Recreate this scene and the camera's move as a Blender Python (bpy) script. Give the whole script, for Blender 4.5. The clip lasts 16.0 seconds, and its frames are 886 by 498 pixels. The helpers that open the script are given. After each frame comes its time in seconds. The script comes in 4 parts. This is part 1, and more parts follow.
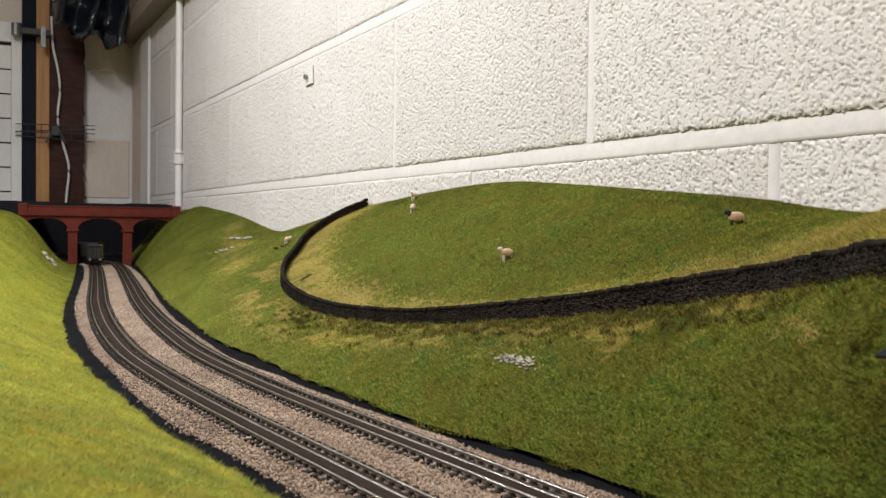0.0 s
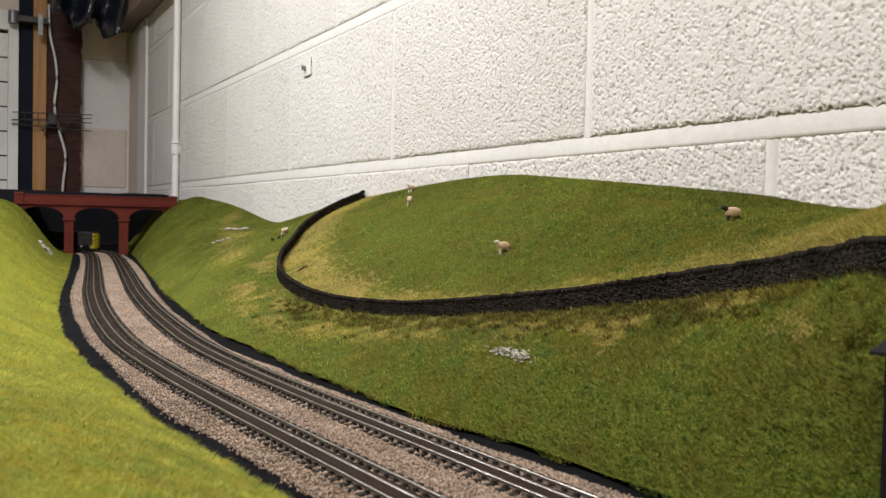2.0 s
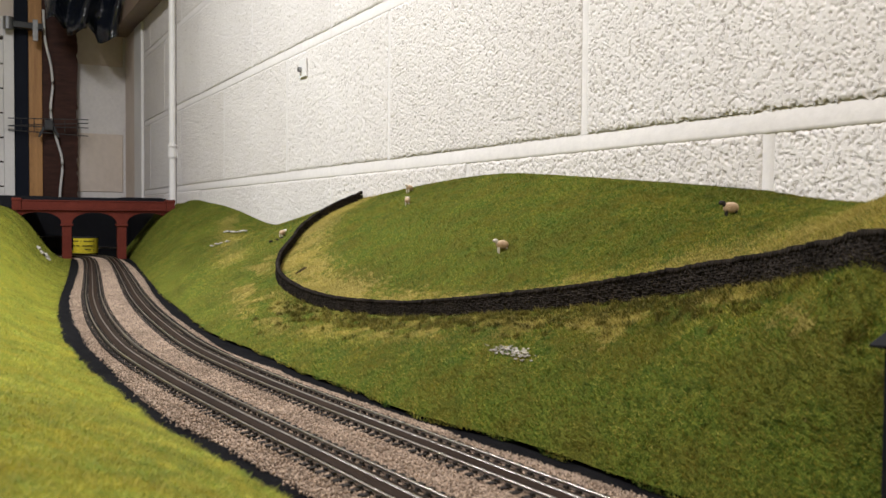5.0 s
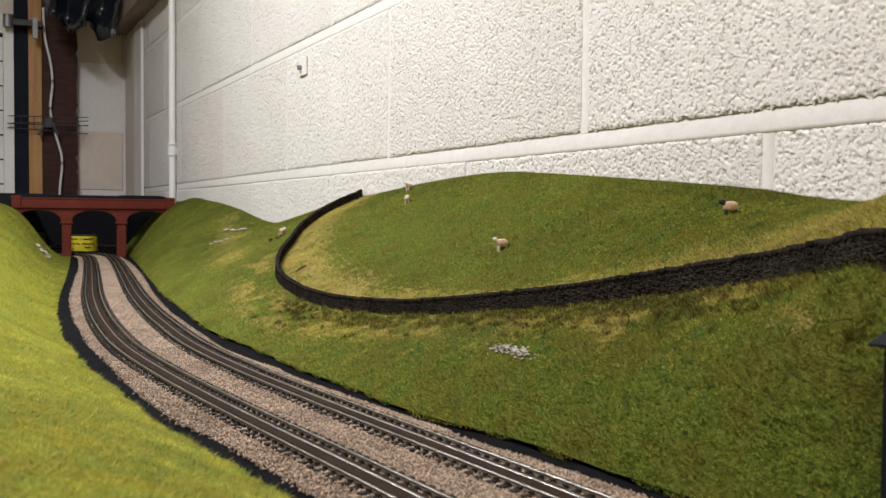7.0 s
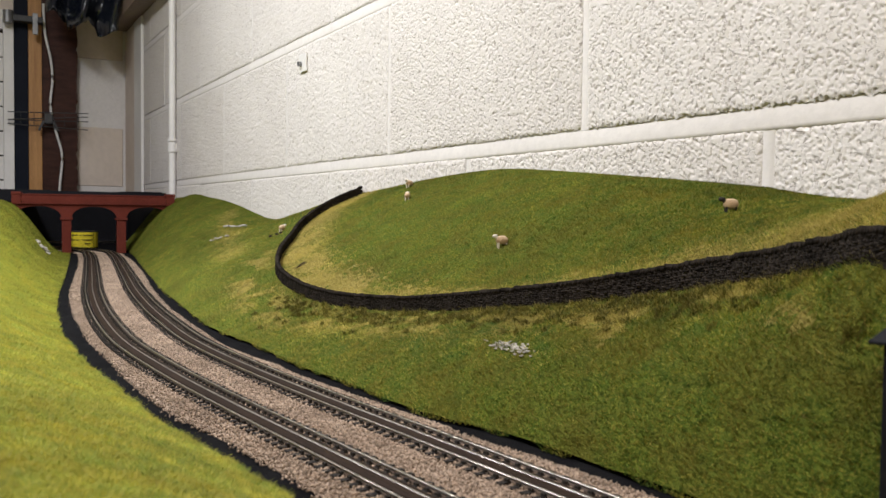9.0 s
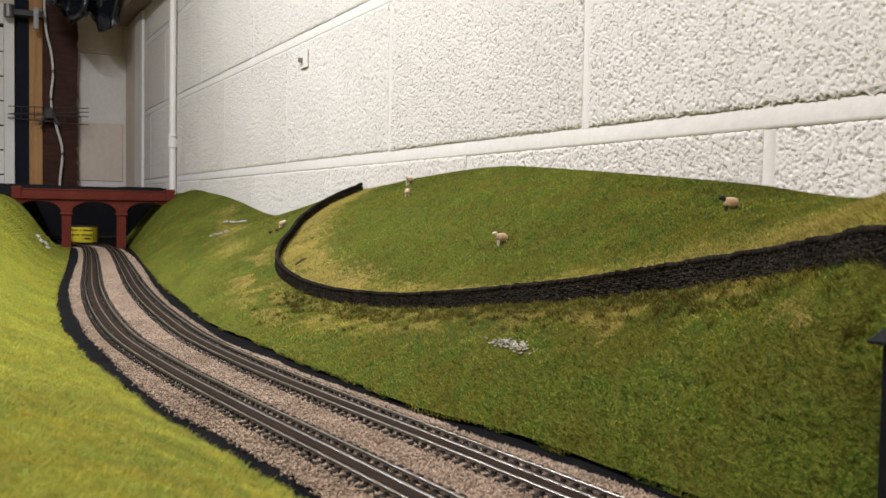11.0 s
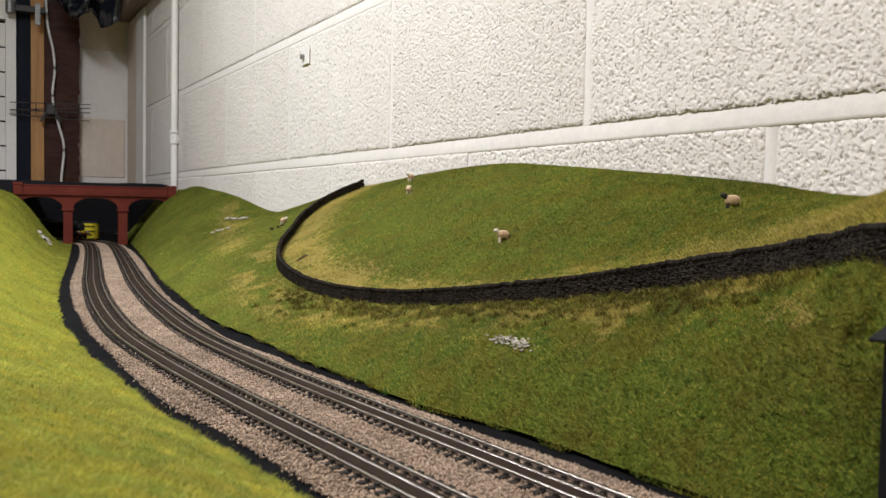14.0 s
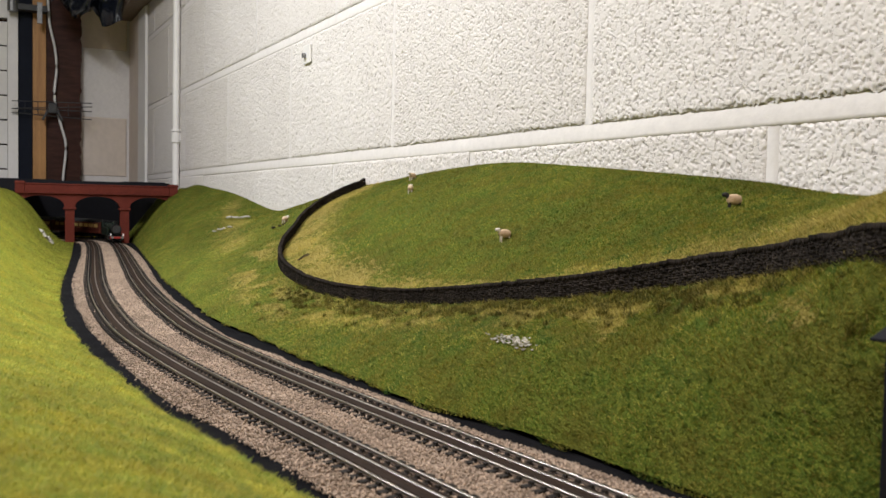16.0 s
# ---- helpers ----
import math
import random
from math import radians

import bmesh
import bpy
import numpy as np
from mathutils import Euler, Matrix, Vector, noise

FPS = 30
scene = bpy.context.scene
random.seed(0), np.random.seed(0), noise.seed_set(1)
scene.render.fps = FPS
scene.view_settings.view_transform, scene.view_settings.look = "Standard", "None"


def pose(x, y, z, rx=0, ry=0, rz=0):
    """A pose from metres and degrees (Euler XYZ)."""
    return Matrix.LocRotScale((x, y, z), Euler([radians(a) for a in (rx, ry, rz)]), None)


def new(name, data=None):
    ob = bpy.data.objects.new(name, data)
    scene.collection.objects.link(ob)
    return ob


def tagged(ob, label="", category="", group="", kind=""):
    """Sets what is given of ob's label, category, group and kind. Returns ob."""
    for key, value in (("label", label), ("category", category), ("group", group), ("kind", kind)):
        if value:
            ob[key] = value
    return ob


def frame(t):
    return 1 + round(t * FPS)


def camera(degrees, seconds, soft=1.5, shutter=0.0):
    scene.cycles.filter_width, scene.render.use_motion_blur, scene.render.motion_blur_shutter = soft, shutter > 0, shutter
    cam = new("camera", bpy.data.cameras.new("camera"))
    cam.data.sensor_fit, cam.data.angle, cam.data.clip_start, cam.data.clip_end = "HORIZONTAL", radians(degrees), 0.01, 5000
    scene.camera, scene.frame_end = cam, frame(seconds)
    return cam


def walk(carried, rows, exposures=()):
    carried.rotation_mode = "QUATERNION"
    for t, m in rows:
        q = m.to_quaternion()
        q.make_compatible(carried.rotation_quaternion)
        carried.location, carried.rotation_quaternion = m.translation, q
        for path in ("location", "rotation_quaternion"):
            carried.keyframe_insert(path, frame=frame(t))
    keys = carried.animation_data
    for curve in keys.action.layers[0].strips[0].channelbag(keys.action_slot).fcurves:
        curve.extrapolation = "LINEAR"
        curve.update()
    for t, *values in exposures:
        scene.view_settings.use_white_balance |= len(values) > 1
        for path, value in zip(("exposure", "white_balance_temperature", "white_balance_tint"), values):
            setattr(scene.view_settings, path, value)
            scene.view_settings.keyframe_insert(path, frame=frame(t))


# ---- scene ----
SECONDS = 16.0
cam = camera(52.75, SECONDS, soft=1.35)
cam.data.dof.use_dof = True
cam.data.dof.focus_distance, cam.data.dof.aperture_fstop = 0.82, 29.0
# heading from the wall's line, downward tilt and roll, in degrees
TURN = [
    (0.0, 27.976, 1.501, -0.791), (0.5, 28.052, 1.799, -1.369), (1.0, 28.252, 1.892, -1.464), (1.5, 28.192, 2.093, -1.397),
    (2.0, 28.198, 1.968, -1.334), (2.5, 28.122, 1.959, -0.874), (3.0, 28.154, 1.891, -0.515), (3.5, 28.207, 1.864, -0.412),
    (4.0, 28.268, 1.909, -0.432), (6.5, 28.309, 2.066, -0.495), (7.0, 28.312, 2.097, -0.558), (7.5, 28.267, 2.193, -0.529),
    (8.0, 28.260, 2.262, -0.564), (8.5, 28.305, 2.272, -0.628), (9.0, 28.318, 2.295, -0.670), (11.5, 28.301, 2.516, -1.062),
    (12.0, 28.248, 2.544, -1.066), (12.5, 28.206, 2.626, -1.010), (13.0, 28.223, 2.648, -1.042), (13.5, 28.259, 2.657, -1.085),
    (14.0, 28.249, 2.685, -1.125), (14.5, 28.195, 2.679, -1.128), (15.0, 28.148, 2.750, -1.132), (15.5, 28.154, 2.759, -1.173),
    (16.0, 28.155, 2.748, -1.191)]
walk(cam, [(t, pose(0, 0, 0.1065, 90 - p, 0, -y) @ pose(0, 0, 0, 0, 0, -r)) for t, y, p, r in TURN])

# ---- light: fluorescent battens under the ceiling, and a faint even world fill added around the room ----
world = bpy.data.worlds.new("world")
scene.world = world
world.use_nodes = True
world.node_tree.nodes["Background"].inputs[0].default_value = (0.9, 0.95, 1.0, 1)
world.node_tree.nodes["Background"].inputs[1].default_value = 0.15
scene.view_settings.exposure = 0.0


def tube_light(x, y, z, length, watts, colour, turn=0.0):
    data = bpy.data.lights.new("tube_light", "AREA")
    data.shape, data.size, data.size_y, data.energy, data.color = "RECTANGLE", 0.12, length, watts, colour
    ob = new("tube_light", data)
    ob.matrix_world = pose(x, y, z, 0, 0, turn)
    return ob


tube_light(-0.30, 1.15, 1.25, 1.5, 43.5, (0.945, 0.96, 1.0))
tube_light(-0.55, -0.90, 1.30, 1.5, 23.5, (1.0, 0.85, 0.73))


# ---- materials ----
def tree(name):
    m = bpy.data.materials.new(name)
    m.use_nodes = True
    return m, m.node_tree, m.node_tree.nodes["Principled BSDF"]


def noise_node(nt, scale, detail=4.0, rough=0.6, stretch=None):
    tc = nt.nodes.new("ShaderNodeTexCoord")
    n = nt.nodes.new("ShaderNodeTexNoise")
    n.inputs["Scale"].default_value, n.inputs["Detail"].default_value, n.inputs["Roughness"].default_value = scale, detail, rough
    if stretch:
        mp = nt.nodes.new("ShaderNodeMapping")
        mp.inputs["Scale"].default_value = stretch
        nt.links.new(tc.outputs["Object"], mp.inputs["Vector"])
        nt.links.new(mp.outputs[0], n.inputs["Vector"])
    else:
        nt.links.new(tc.outputs["Object"], n.inputs["Vector"])
    return n


def ramp(nt, src, stops):
    r = nt.nodes.new("ShaderNodeValToRGB")
    e = r.color_ramp.elements
    while len(e) < len(stops):
        e.new(0.5)
    for k, (at, c) in zip(e, stops):
        k.position, k.color = at, (*c, 1)
    nt.links.new(src, r.inputs[0])
    return r


def mix(nt, kind, a, b, fac=1.0):
    n = nt.nodes.new("ShaderNodeMix")
    n.data_type, n.blend_type = "RGBA", kind
    if isinstance(fac, (int, float)):
        n.inputs[0].default_value = fac
    else:
        nt.links.new(fac, n.inputs[0])
    nt.links.new(a, n.inputs[6])
    if isinstance(b, tuple):
        n.inputs[7].default_value = (*b, 1)
    else:
        nt.links.new(b, n.inputs[7])
    return n.outputs[2]


def surface(name, dark, light, rough=0.7, coarse=8.0, fine=120.0, bump=0.2, depth=0.001, metal=0.0, stretch=None, island=0.0, spec=0.4, grain=0.8):
    """A painted or natural surface with stains at a coarse and grain at a fine scale."""
    m, nt, b = tree(name)
    n1, n2 = noise_node(nt, coarse, 5, 0.6, stretch), noise_node(nt, fine, 3, 0.6, stretch)
    c1 = ramp(nt, n1.outputs[0], [(0.3, dark), (0.7, light)])
    c2 = ramp(nt, n2.outputs[0], [(0.3, (0.75, 0.75, 0.75)), (0.7, (1.15, 1.15, 1.15))])
    col = mix(nt, "MULTIPLY", c1.outputs[0], c2.outputs[0], grain)
    if island:
        geo = nt.nodes.new("ShaderNodeNewGeometry")
        c3 = ramp(nt, geo.outputs["Random Per Island"], [(0.0, (1 - island,) * 3), (1.0, (1 + island,) * 3)])
        col = mix(nt, "MULTIPLY", col, c3.outputs[0])
    nt.links.new(col, b.inputs["Base Color"])
    b.inputs["Roughness"].default_value, b.inputs["Metallic"].default_value = rough, metal
    b.inputs["Specular IOR Level"].default_value = spec
    if bump:
        bp = nt.nodes.new("ShaderNodeBump")
        bp.inputs["Strength"].default_value, bp.inputs["Distance"].default_value = bump, depth
        nt.links.new(n2.outputs[0], bp.inputs["Height"])
        nt.links.new(bp.outputs[0], b.inputs["Normal"])
    return m


def block_paint():
    """White emulsion on open-textured concrete block: a flat face broken by small crisp ragged pits."""
    m, nt, b = tree("painted_block")
    n1, n2, n3 = noise_node(nt, 190, 5, 0.62), noise_node(nt, 420, 4, 0.6), noise_node(nt, 4, 4, 0.6)
    n1.inputs["Distortion"].default_value = 0.6
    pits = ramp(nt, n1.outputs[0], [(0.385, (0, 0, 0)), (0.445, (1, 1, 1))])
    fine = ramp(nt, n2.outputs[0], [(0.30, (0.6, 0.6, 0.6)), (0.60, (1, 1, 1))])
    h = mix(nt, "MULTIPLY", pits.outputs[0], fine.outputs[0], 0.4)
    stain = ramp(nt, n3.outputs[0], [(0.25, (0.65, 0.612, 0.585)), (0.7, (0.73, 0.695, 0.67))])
    # pits greyed in the colour: shade the bump can't cast, plus thinner paint
    pit_shade = ramp(nt, pits.outputs[0], [(0.0, (0.70, 0.68, 0.665)), (0.6, (1, 1, 1))])
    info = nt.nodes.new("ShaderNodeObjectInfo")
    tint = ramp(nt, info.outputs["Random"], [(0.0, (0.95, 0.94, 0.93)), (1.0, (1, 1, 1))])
    col = mix(nt, "MULTIPLY", mix(nt, "MULTIPLY", stain.outputs[0], pit_shade.outputs[0]), tint.outputs[0])
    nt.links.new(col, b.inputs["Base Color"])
    b.inputs["Roughness"].default_value, b.inputs["Specular IOR Level"].default_value = 0.8, 0.2
    bp = nt.nodes.new("ShaderNodeBump")
    bp.inputs["Strength"].default_value, bp.inputs["Distance"].default_value = 0.55, 0.0011
    nt.links.new(h, bp.inputs["Height"])
    nt.links.new(bp.outputs[0], b.inputs["Normal"])
    return m


def turf(name, stops, patch, fac=0.6, size=16, cool=None):
    """Static grass: each fibre a shade of its own, over drifts of dry and of fresh colour; light passes through the fibres."""
    m, nt, b = tree(name)
    geo = nt.nodes.new("ShaderNodeNewGeometry")
    c1 = ramp(nt, geo.outputs["Random Per Island"], stops).outputs[0]
    n = noise_node(nt, size, 5, 0.65)
    f = ramp(nt, n.outputs[0], [(0.42, (0, 0, 0)), (0.62, (fac, fac, fac))])
    col = mix(nt, "MIX", c1, patch, f.outputs[0])
    if cool:
        n3 = noise_node(nt, size * 2.3, 4, 0.6)
        g = ramp(nt, n3.outputs[0], [(0.50, (0, 0, 0)), (0.64, (0.7, 0.7, 0.7))])
        col = mix(nt, "MIX", col, cool, g.outputs[0])
    n2 = noise_node(nt, 130, 4, 0.65)
    v = ramp(nt, n2.outputs[0], [(0.3, (0.62, 0.62, 0.60)), (0.7, (1.32, 1.32, 1.30))])
    col = mix(nt, "MULTIPLY", col, v.outputs[0])
    n4 = noise_node(nt, 11, 3, 0.55)
    w = ramp(nt, n4.outputs[0], [(0.36, (0.66, 0.68, 0.66)), (0.62, (1.12, 1.12, 1.10))])
    col = mix(nt, "MULTIPLY", col, w.outputs[0])
    nt.links.new(col, b.inputs["Base Color"])
    b.inputs["Roughness"].default_value, b.inputs["Specular IOR Level"].default_value = 0.7, 0.2
    thin = nt.nodes.new("ShaderNodeBsdfTranslucent")
    nt.links.new(col, thin.inputs["Color"])
    both = nt.nodes.new("ShaderNodeMixShader")
    both.inputs[0].default_value = 0.42
    nt.links.new(b.outputs[0], both.inputs[1])
    nt.links.new(thin.outputs[0], both.inputs[2])
    nt.links.new(both.outputs[0], nt.nodes["Material Output"].inputs["Surface"])
    return m


def felt(name, stops, patch, fac=0.6, size=16):
    """The matted fibres under the standing grass: fine flecks of the same shades."""
    m, nt, b = tree(name)
    n0, n1 = noise_node(nt, 950, 5, 0.75), noise_node(nt, size, 5, 0.65)
    c1 = ramp(nt, n0.outputs[0], stops)
    f = ramp(nt, n1.outputs[0], [(0.42, (0, 0, 0)), (0.62, (fac, fac, fac))])
    nt.links.new(mix(nt, "MIX", c1.outputs[0], patch, f.outputs[0]), b.inputs["Base Color"])
    b.inputs["Roughness"].default_value, b.inputs["Specular IOR Level"].default_value = 0.9, 0.08
    bp = nt.nodes.new("ShaderNodeBump")
    bp.inputs["Strength"].default_value, bp.inputs["Distance"].default_value = 0.9, 0.0012
    nt.links.new(n0.outputs[0], bp.inputs["Height"])
    nt.links.new(bp.outputs[0], b.inputs["Normal"])
    return m


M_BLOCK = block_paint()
M_MORTAR = surface("painted_mortar", (0.67, 0.635, 0.615), (0.75, 0.715, 0.695), 0.75, 5, 110, 0.3, 0.0012, grain=0.25, spec=0.2)
M_GREEN = turf("green_turf", [(0.0, (0.042, 0.086, 0.014)), (0.28, (0.088, 0.146, 0.018)), (0.55, (0.168, 0.208, 0.024)), (0.78, (0.31, 0.265, 0.038)), (1.0, (0.58, 0.45, 0.13))], (0.225, 0.165, 0.024), 0.55, 30, (0.048, 0.135, 0.028))
M_LIME = turf("bright_turf", [(0.0, (0.20, 0.235, 0.028)), (0.5, (0.335, 0.365, 0.056)), (0.85, (0.46, 0.435, 0.075)), (1.0, (0.58, 0.49, 0.11))], (0.50, 0.40, 0.052), 0.6, 48, (0.22, 0.30, 0.048))
M_STRAW = turf("straw_turf", [(0.0, (0.26, 0.205, 0.050)), (0.5, (0.47, 0.375, 0.105)), (1.0, (0.66, 0.54, 0.20))], (0.42, 0.34, 0.075))
M_WEED = turf("weed_turf", [(0.0, (0.035, 0.042, 0.009)), (0.4, (0.095, 0.095, 0.016)), (0.75, (0.21, 0.18, 0.034)), (1.0, (0.42, 0.33, 0.09))], (0.15, 0.12, 0.024), 0.6, 40)
M_FIBRE = turf("pale_fibre", [(0.0, (0.20, 0.27, 0.035)), (0.5, (0.38, 0.38, 0.06)), (1.0, (0.60, 0.50, 0.14))], (0.40, 0.33, 0.06), 0.4, 30)
M_SOIL = felt("turf_base", [(0.32, (0.023, 0.042, 0.008)), (0.45, (0.064, 0.100, 0.014)), (0.56, (0.135, 0.160, 0.021)), (0.70, (0.32, 0.26, 0.05))], (0.118, 0.094, 0.019), 0.45, 30)
M_SOIL_STRAW = felt("straw_base", [(0.30, (0.11, 0.09, 0.024)), (0.5, (0.28, 0.225, 0.062)), (0.7, (0.44, 0.36, 0.12))], (0.24, 0.20, 0.05), 0.4)
M_SOIL_LIME = felt("bright_turf_base", [(0.30, (0.085, 0.115, 0.012)), (0.48, (0.20, 0.235, 0.028)), (0.62, (0.30, 0.305, 0.042)), (0.75, (0.42, 0.37, 0.075))], (0.28, 0.235, 0.02), 0.7, 48)
M_ASH = surface("black_ash", (0.004, 0.004, 0.005), (0.010, 0.010, 0.011), 1.0, 40, 900, 0.9, 0.001, spec=0.04)
M_BALLAST = surface("pink_ballast", (0.22, 0.162, 0.121), (0.36, 0.274, 0.208), 0.9, 30, 700, 0.3, 0.0004, island=0.5, spec=0.15)
M_SLEEPER = surface("sleeper_plastic", (0.009, 0.007, 0.006), (0.018, 0.014, 0.011), 0.75, 60, 900, 0.3, 0.0002, spec=0.2)
M_STRIP = surface("brown_strip", (0.016, 0.010, 0.007), (0.030, 0.019, 0.013), 0.6, 30, 500, 0.04, 0.0001, spec=0.04)
M_SHEEN_BEAD = surface("sheen_bead_metal", (0.30, 0.27, 0.245), (0.44, 0.41, 0.375), 0.32, 40, 300, 0.03, 0.0001, metal=1.0)
M_RAIL = surface("nickel_rail", (0.38, 0.34, 0.29), (0.54, 0.50, 0.44), 0.3, 40, 300, 0.03, 0.0001, metal=1.0)
M_RUST = surface("rusted_rail_side", (0.06, 0.040, 0.028), (0.11, 0.075, 0.05), 0.6, 50, 600, 0.1, 0.0001)
M_BRIDGE = surface("brick_red_paint", (0.090, 0.016, 0.010), (0.130, 0.026, 0.017), 0.65, 14, 260, 0.15, 0.0004, spec=0.12)
M_STONE = surface("dark_drystone", (0.014, 0.0115, 0.0095), (0.032, 0.026, 0.022), 0.95, 60, 700, 0.5, 0.0005, island=0.4, spec=0.05)
M_ROCK = surface("pale_rock", (0.22, 0.20, 0.175), (0.52, 0.49, 0.44), 0.9, 90, 500, 0.6, 0.0008)
M_BLACK = surface("black_board", (0.006, 0.006, 0.008), (0.011, 0.011, 0.014), 0.8, 10, 200, 0.1, 0.0005, spec=0.15)
M_NAVY = surface("navy_post", (0.004, 0.006, 0.013), (0.008, 0.011, 0.021), 0.6, 10, 200, 0.1, 0.0005, spec=0.12)
M_PINE = surface("orange_pine", (0.36, 0.17, 0.055), (0.50, 0.26, 0.09), 0.5, 6, 60, 0.15, 0.0005, stretch=(14, 14, 1))
M_BROWN = surface("dark_brown_board", (0.028, 0.010, 0.007), (0.075, 0.030, 0.021), 0.5, 7, 90, 0.2, 0.0006, stretch=(2, 2, 9), spec=0.15)
M_WHITE = surface("white_gloss_paint", (0.70, 0.68, 0.66), (0.79, 0.77, 0.75), 0.4, 5, 90, 0.04, 0.0005, grain=0.15)
M_CREAM = surface("cream_paint", (0.60, 0.51, 0.435), (0.72, 0.625, 0.545), 0.6, 4, 60, 0.15, 0.0008, grain=0.2)
M_SHELF = surface("brown_primed_timber", (0.24, 0.175, 0.13), (0.34, 0.255, 0.195), 0.6, 4, 60, 0.15, 0.0008, grain=0.3)
M_BAG = surface("black_plastic_bag", (0.006, 0.008, 0.014), (0.012, 0.015, 0.024), 0.16, 10, 25, 0.6, 0.01, spec=0.6)
M_CABLE = surface("white_cable", (0.66, 0.65, 0.64), (0.76, 0.75, 0.74), 0.4, 10, 100, 0.0)
M_STEEL = surface("grey_steel", (0.16, 0.16, 0.16), (0.30, 0.30, 0.30), 0.4, 20, 300, 0.1, 0.0003, metal=0.7)
M_DARKMETAL = surface("dark_metal", (0.02, 0.02, 0.022), (0.05, 0.05, 0.052), 0.5, 20, 300, 0.1, 0.0003)
M_YELLOW = surface("yellow_print", (0.82, 0.64, 0.03), (0.88, 0.70, 0.05), 0.5, 12, 200, 0.03, 0.0003)
M_INK = surface("black_ink", (0.012, 0.012, 0.012), (0.02, 0.02, 0.02), 0.6, 30, 200, 0.0)
M_FLEECE = surface("fleece", (0.46, 0.32, 0.20), (0.62, 0.46, 0.31), 0.95, 200, 900, 0.8, 0.0006)
M_BLACKFACE = surface("black_face", (0.015, 0.012, 0.012), (0.03, 0.025, 0.025), 0.8, 100, 900, 0.2, 0.0003)
M_WHITEFACE = surface("white_face", (0.62, 0.55, 0.48), (0.74, 0.68, 0.60), 0.8, 100, 900, 0.2, 0.0003)
M_LOCO = surface("loco_green", (0.005, 0.010, 0.007), (0.009, 0.016, 0.011), 0.5, 30, 300, 0.02, 0.0002, spec=0.2)
M_SOOT = surface("loco_black", (0.005, 0.005, 0.005), (0.011, 0.011, 0.011), 0.6, 30, 300, 0.05, 0.0002, spec=0.2)
M_RED = surface("buffer_beam_red", (0.26, 0.022, 0.016), (0.34, 0.032, 0.022), 0.5, 30, 300, 0.02, 0.0002)
M_MAROON = surface("coach_brown", (0.09, 0.022, 0.014), (0.13, 0.033, 0.022), 0.4, 20, 300, 0.02, 0.0002)
M_ROOF = surface("coach_roof_grey", (0.024, 0.024, 0.025), (0.045, 0.045, 0.045), 0.8, 20, 300, 0.1, 0.0002, spec=0.2)
M_VAN = surface("weathered_van_brown", (0.012, 0.0095, 0.008), (0.024, 0.019, 0.016), 0.7, 30, 300, 0.2, 0.0003)
M_HUT = surface("dark_grey_hut", (0.007, 0.008, 0.010), (0.014, 0.015, 0.018), 0.7, 40, 400, 0.2, 0.0003, spec=0.15)
M_PLASTER = surface("room_white", (0.68, 0.66, 0.63), (0.76, 0.74, 0.71), 0.8, 3, 60, 0.2, 0.001)
M_FLOOR = surface("room_floor", (0.16, 0.15, 0.14), (0.24, 0.23, 0.22), 0.7, 3, 60, 0.2, 0.001)
M_CHIP = surface("board_timber", (0.30, 0.20, 0.11), (0.42, 0.29, 0.17), 0.7, 5, 90, 0.2, 0.0005)


# ---- building helpers ----
def part(name, bm, material, parent=None, label="", smooth=False):
    """Link a bmesh as one mesh object, under a thing or a part."""
    me = bpy.data.meshes.new(name)
    bm.to_mesh(me)
    bm.free()
    me.materials.append(material)
    if smooth:
        me.polygons.foreach_set("use_smooth", [True] * len(me.polygons))
    ob = new(name, me)
    ob.parent = parent
    return tagged(ob, label) if label else ob


def mesh_of(name, verts, faces, material):
    """A mesh object from arrays: verts (n, 3), faces (m, k)."""
    verts, faces = np.asarray(verts, np.float32), np.asarray(faces, np.int32)
    me = bpy.data.meshes.new(name)
    me.vertices.add(len(verts))
    me.vertices.foreach_set("co", verts.ravel())
    k = faces.shape[1]
    me.loops.add(faces.size)
    me.loops.foreach_set("vertex_index", faces.ravel())
    me.polygons.add(len(faces))
    me.polygons.foreach_set("loop_start", np.arange(0, faces.size, k, dtype=np.int32))
    me.update(calc_edges=True)
    me.materials.append(material)
    return new(name, me)


def box(bm, x0, x1, y0, y1, z0, z1, bevel=0.0, m=None):
    r = bmesh.ops.create_cube(bm, size=1.0, matrix=Matrix.Translation(((x0 + x1) / 2, (y0 + y1) / 2, (z0 + z1) / 2))
                              @ Matrix.Diagonal((x1 - x0, y1 - y0, z1 - z0, 1)))
    if bevel:
        es = {e for v in r["verts"] for e in v.link_edges}
        r = bmesh.ops.bevel(bm, geom=list(es), offset=bevel, segments=2, affect="EDGES", profile=0.6)
    if m is not None:
        bmesh.ops.transform(bm, matrix=m, verts=list({v for v in r["verts"]}))
    return bm


def cyl(bm, a, b, r0, r1=None, seg=12):
    a, b = Vector(a), Vector(b)
    d = b - a
    m = Matrix.Translation((a + b) / 2) @ d.to_track_quat("Z", "Y").to_matrix().to_4x4()
    bmesh.ops.create_cone(bm, cap_ends=True, segments=seg, radius1=r0, radius2=r0 if r1 is None else r1, depth=d.length, matrix=m)
    return bm


def ball(bm, c, r, sx=1, sy=1, sz=1, seg=12, rings=8):
    bmesh.ops.create_uvsphere(bm, u_segments=seg, v_segments=rings, radius=r, matrix=Matrix.Translation(c) @ Matrix.Diagonal((sx, sy, sz, 1)))
    return bm


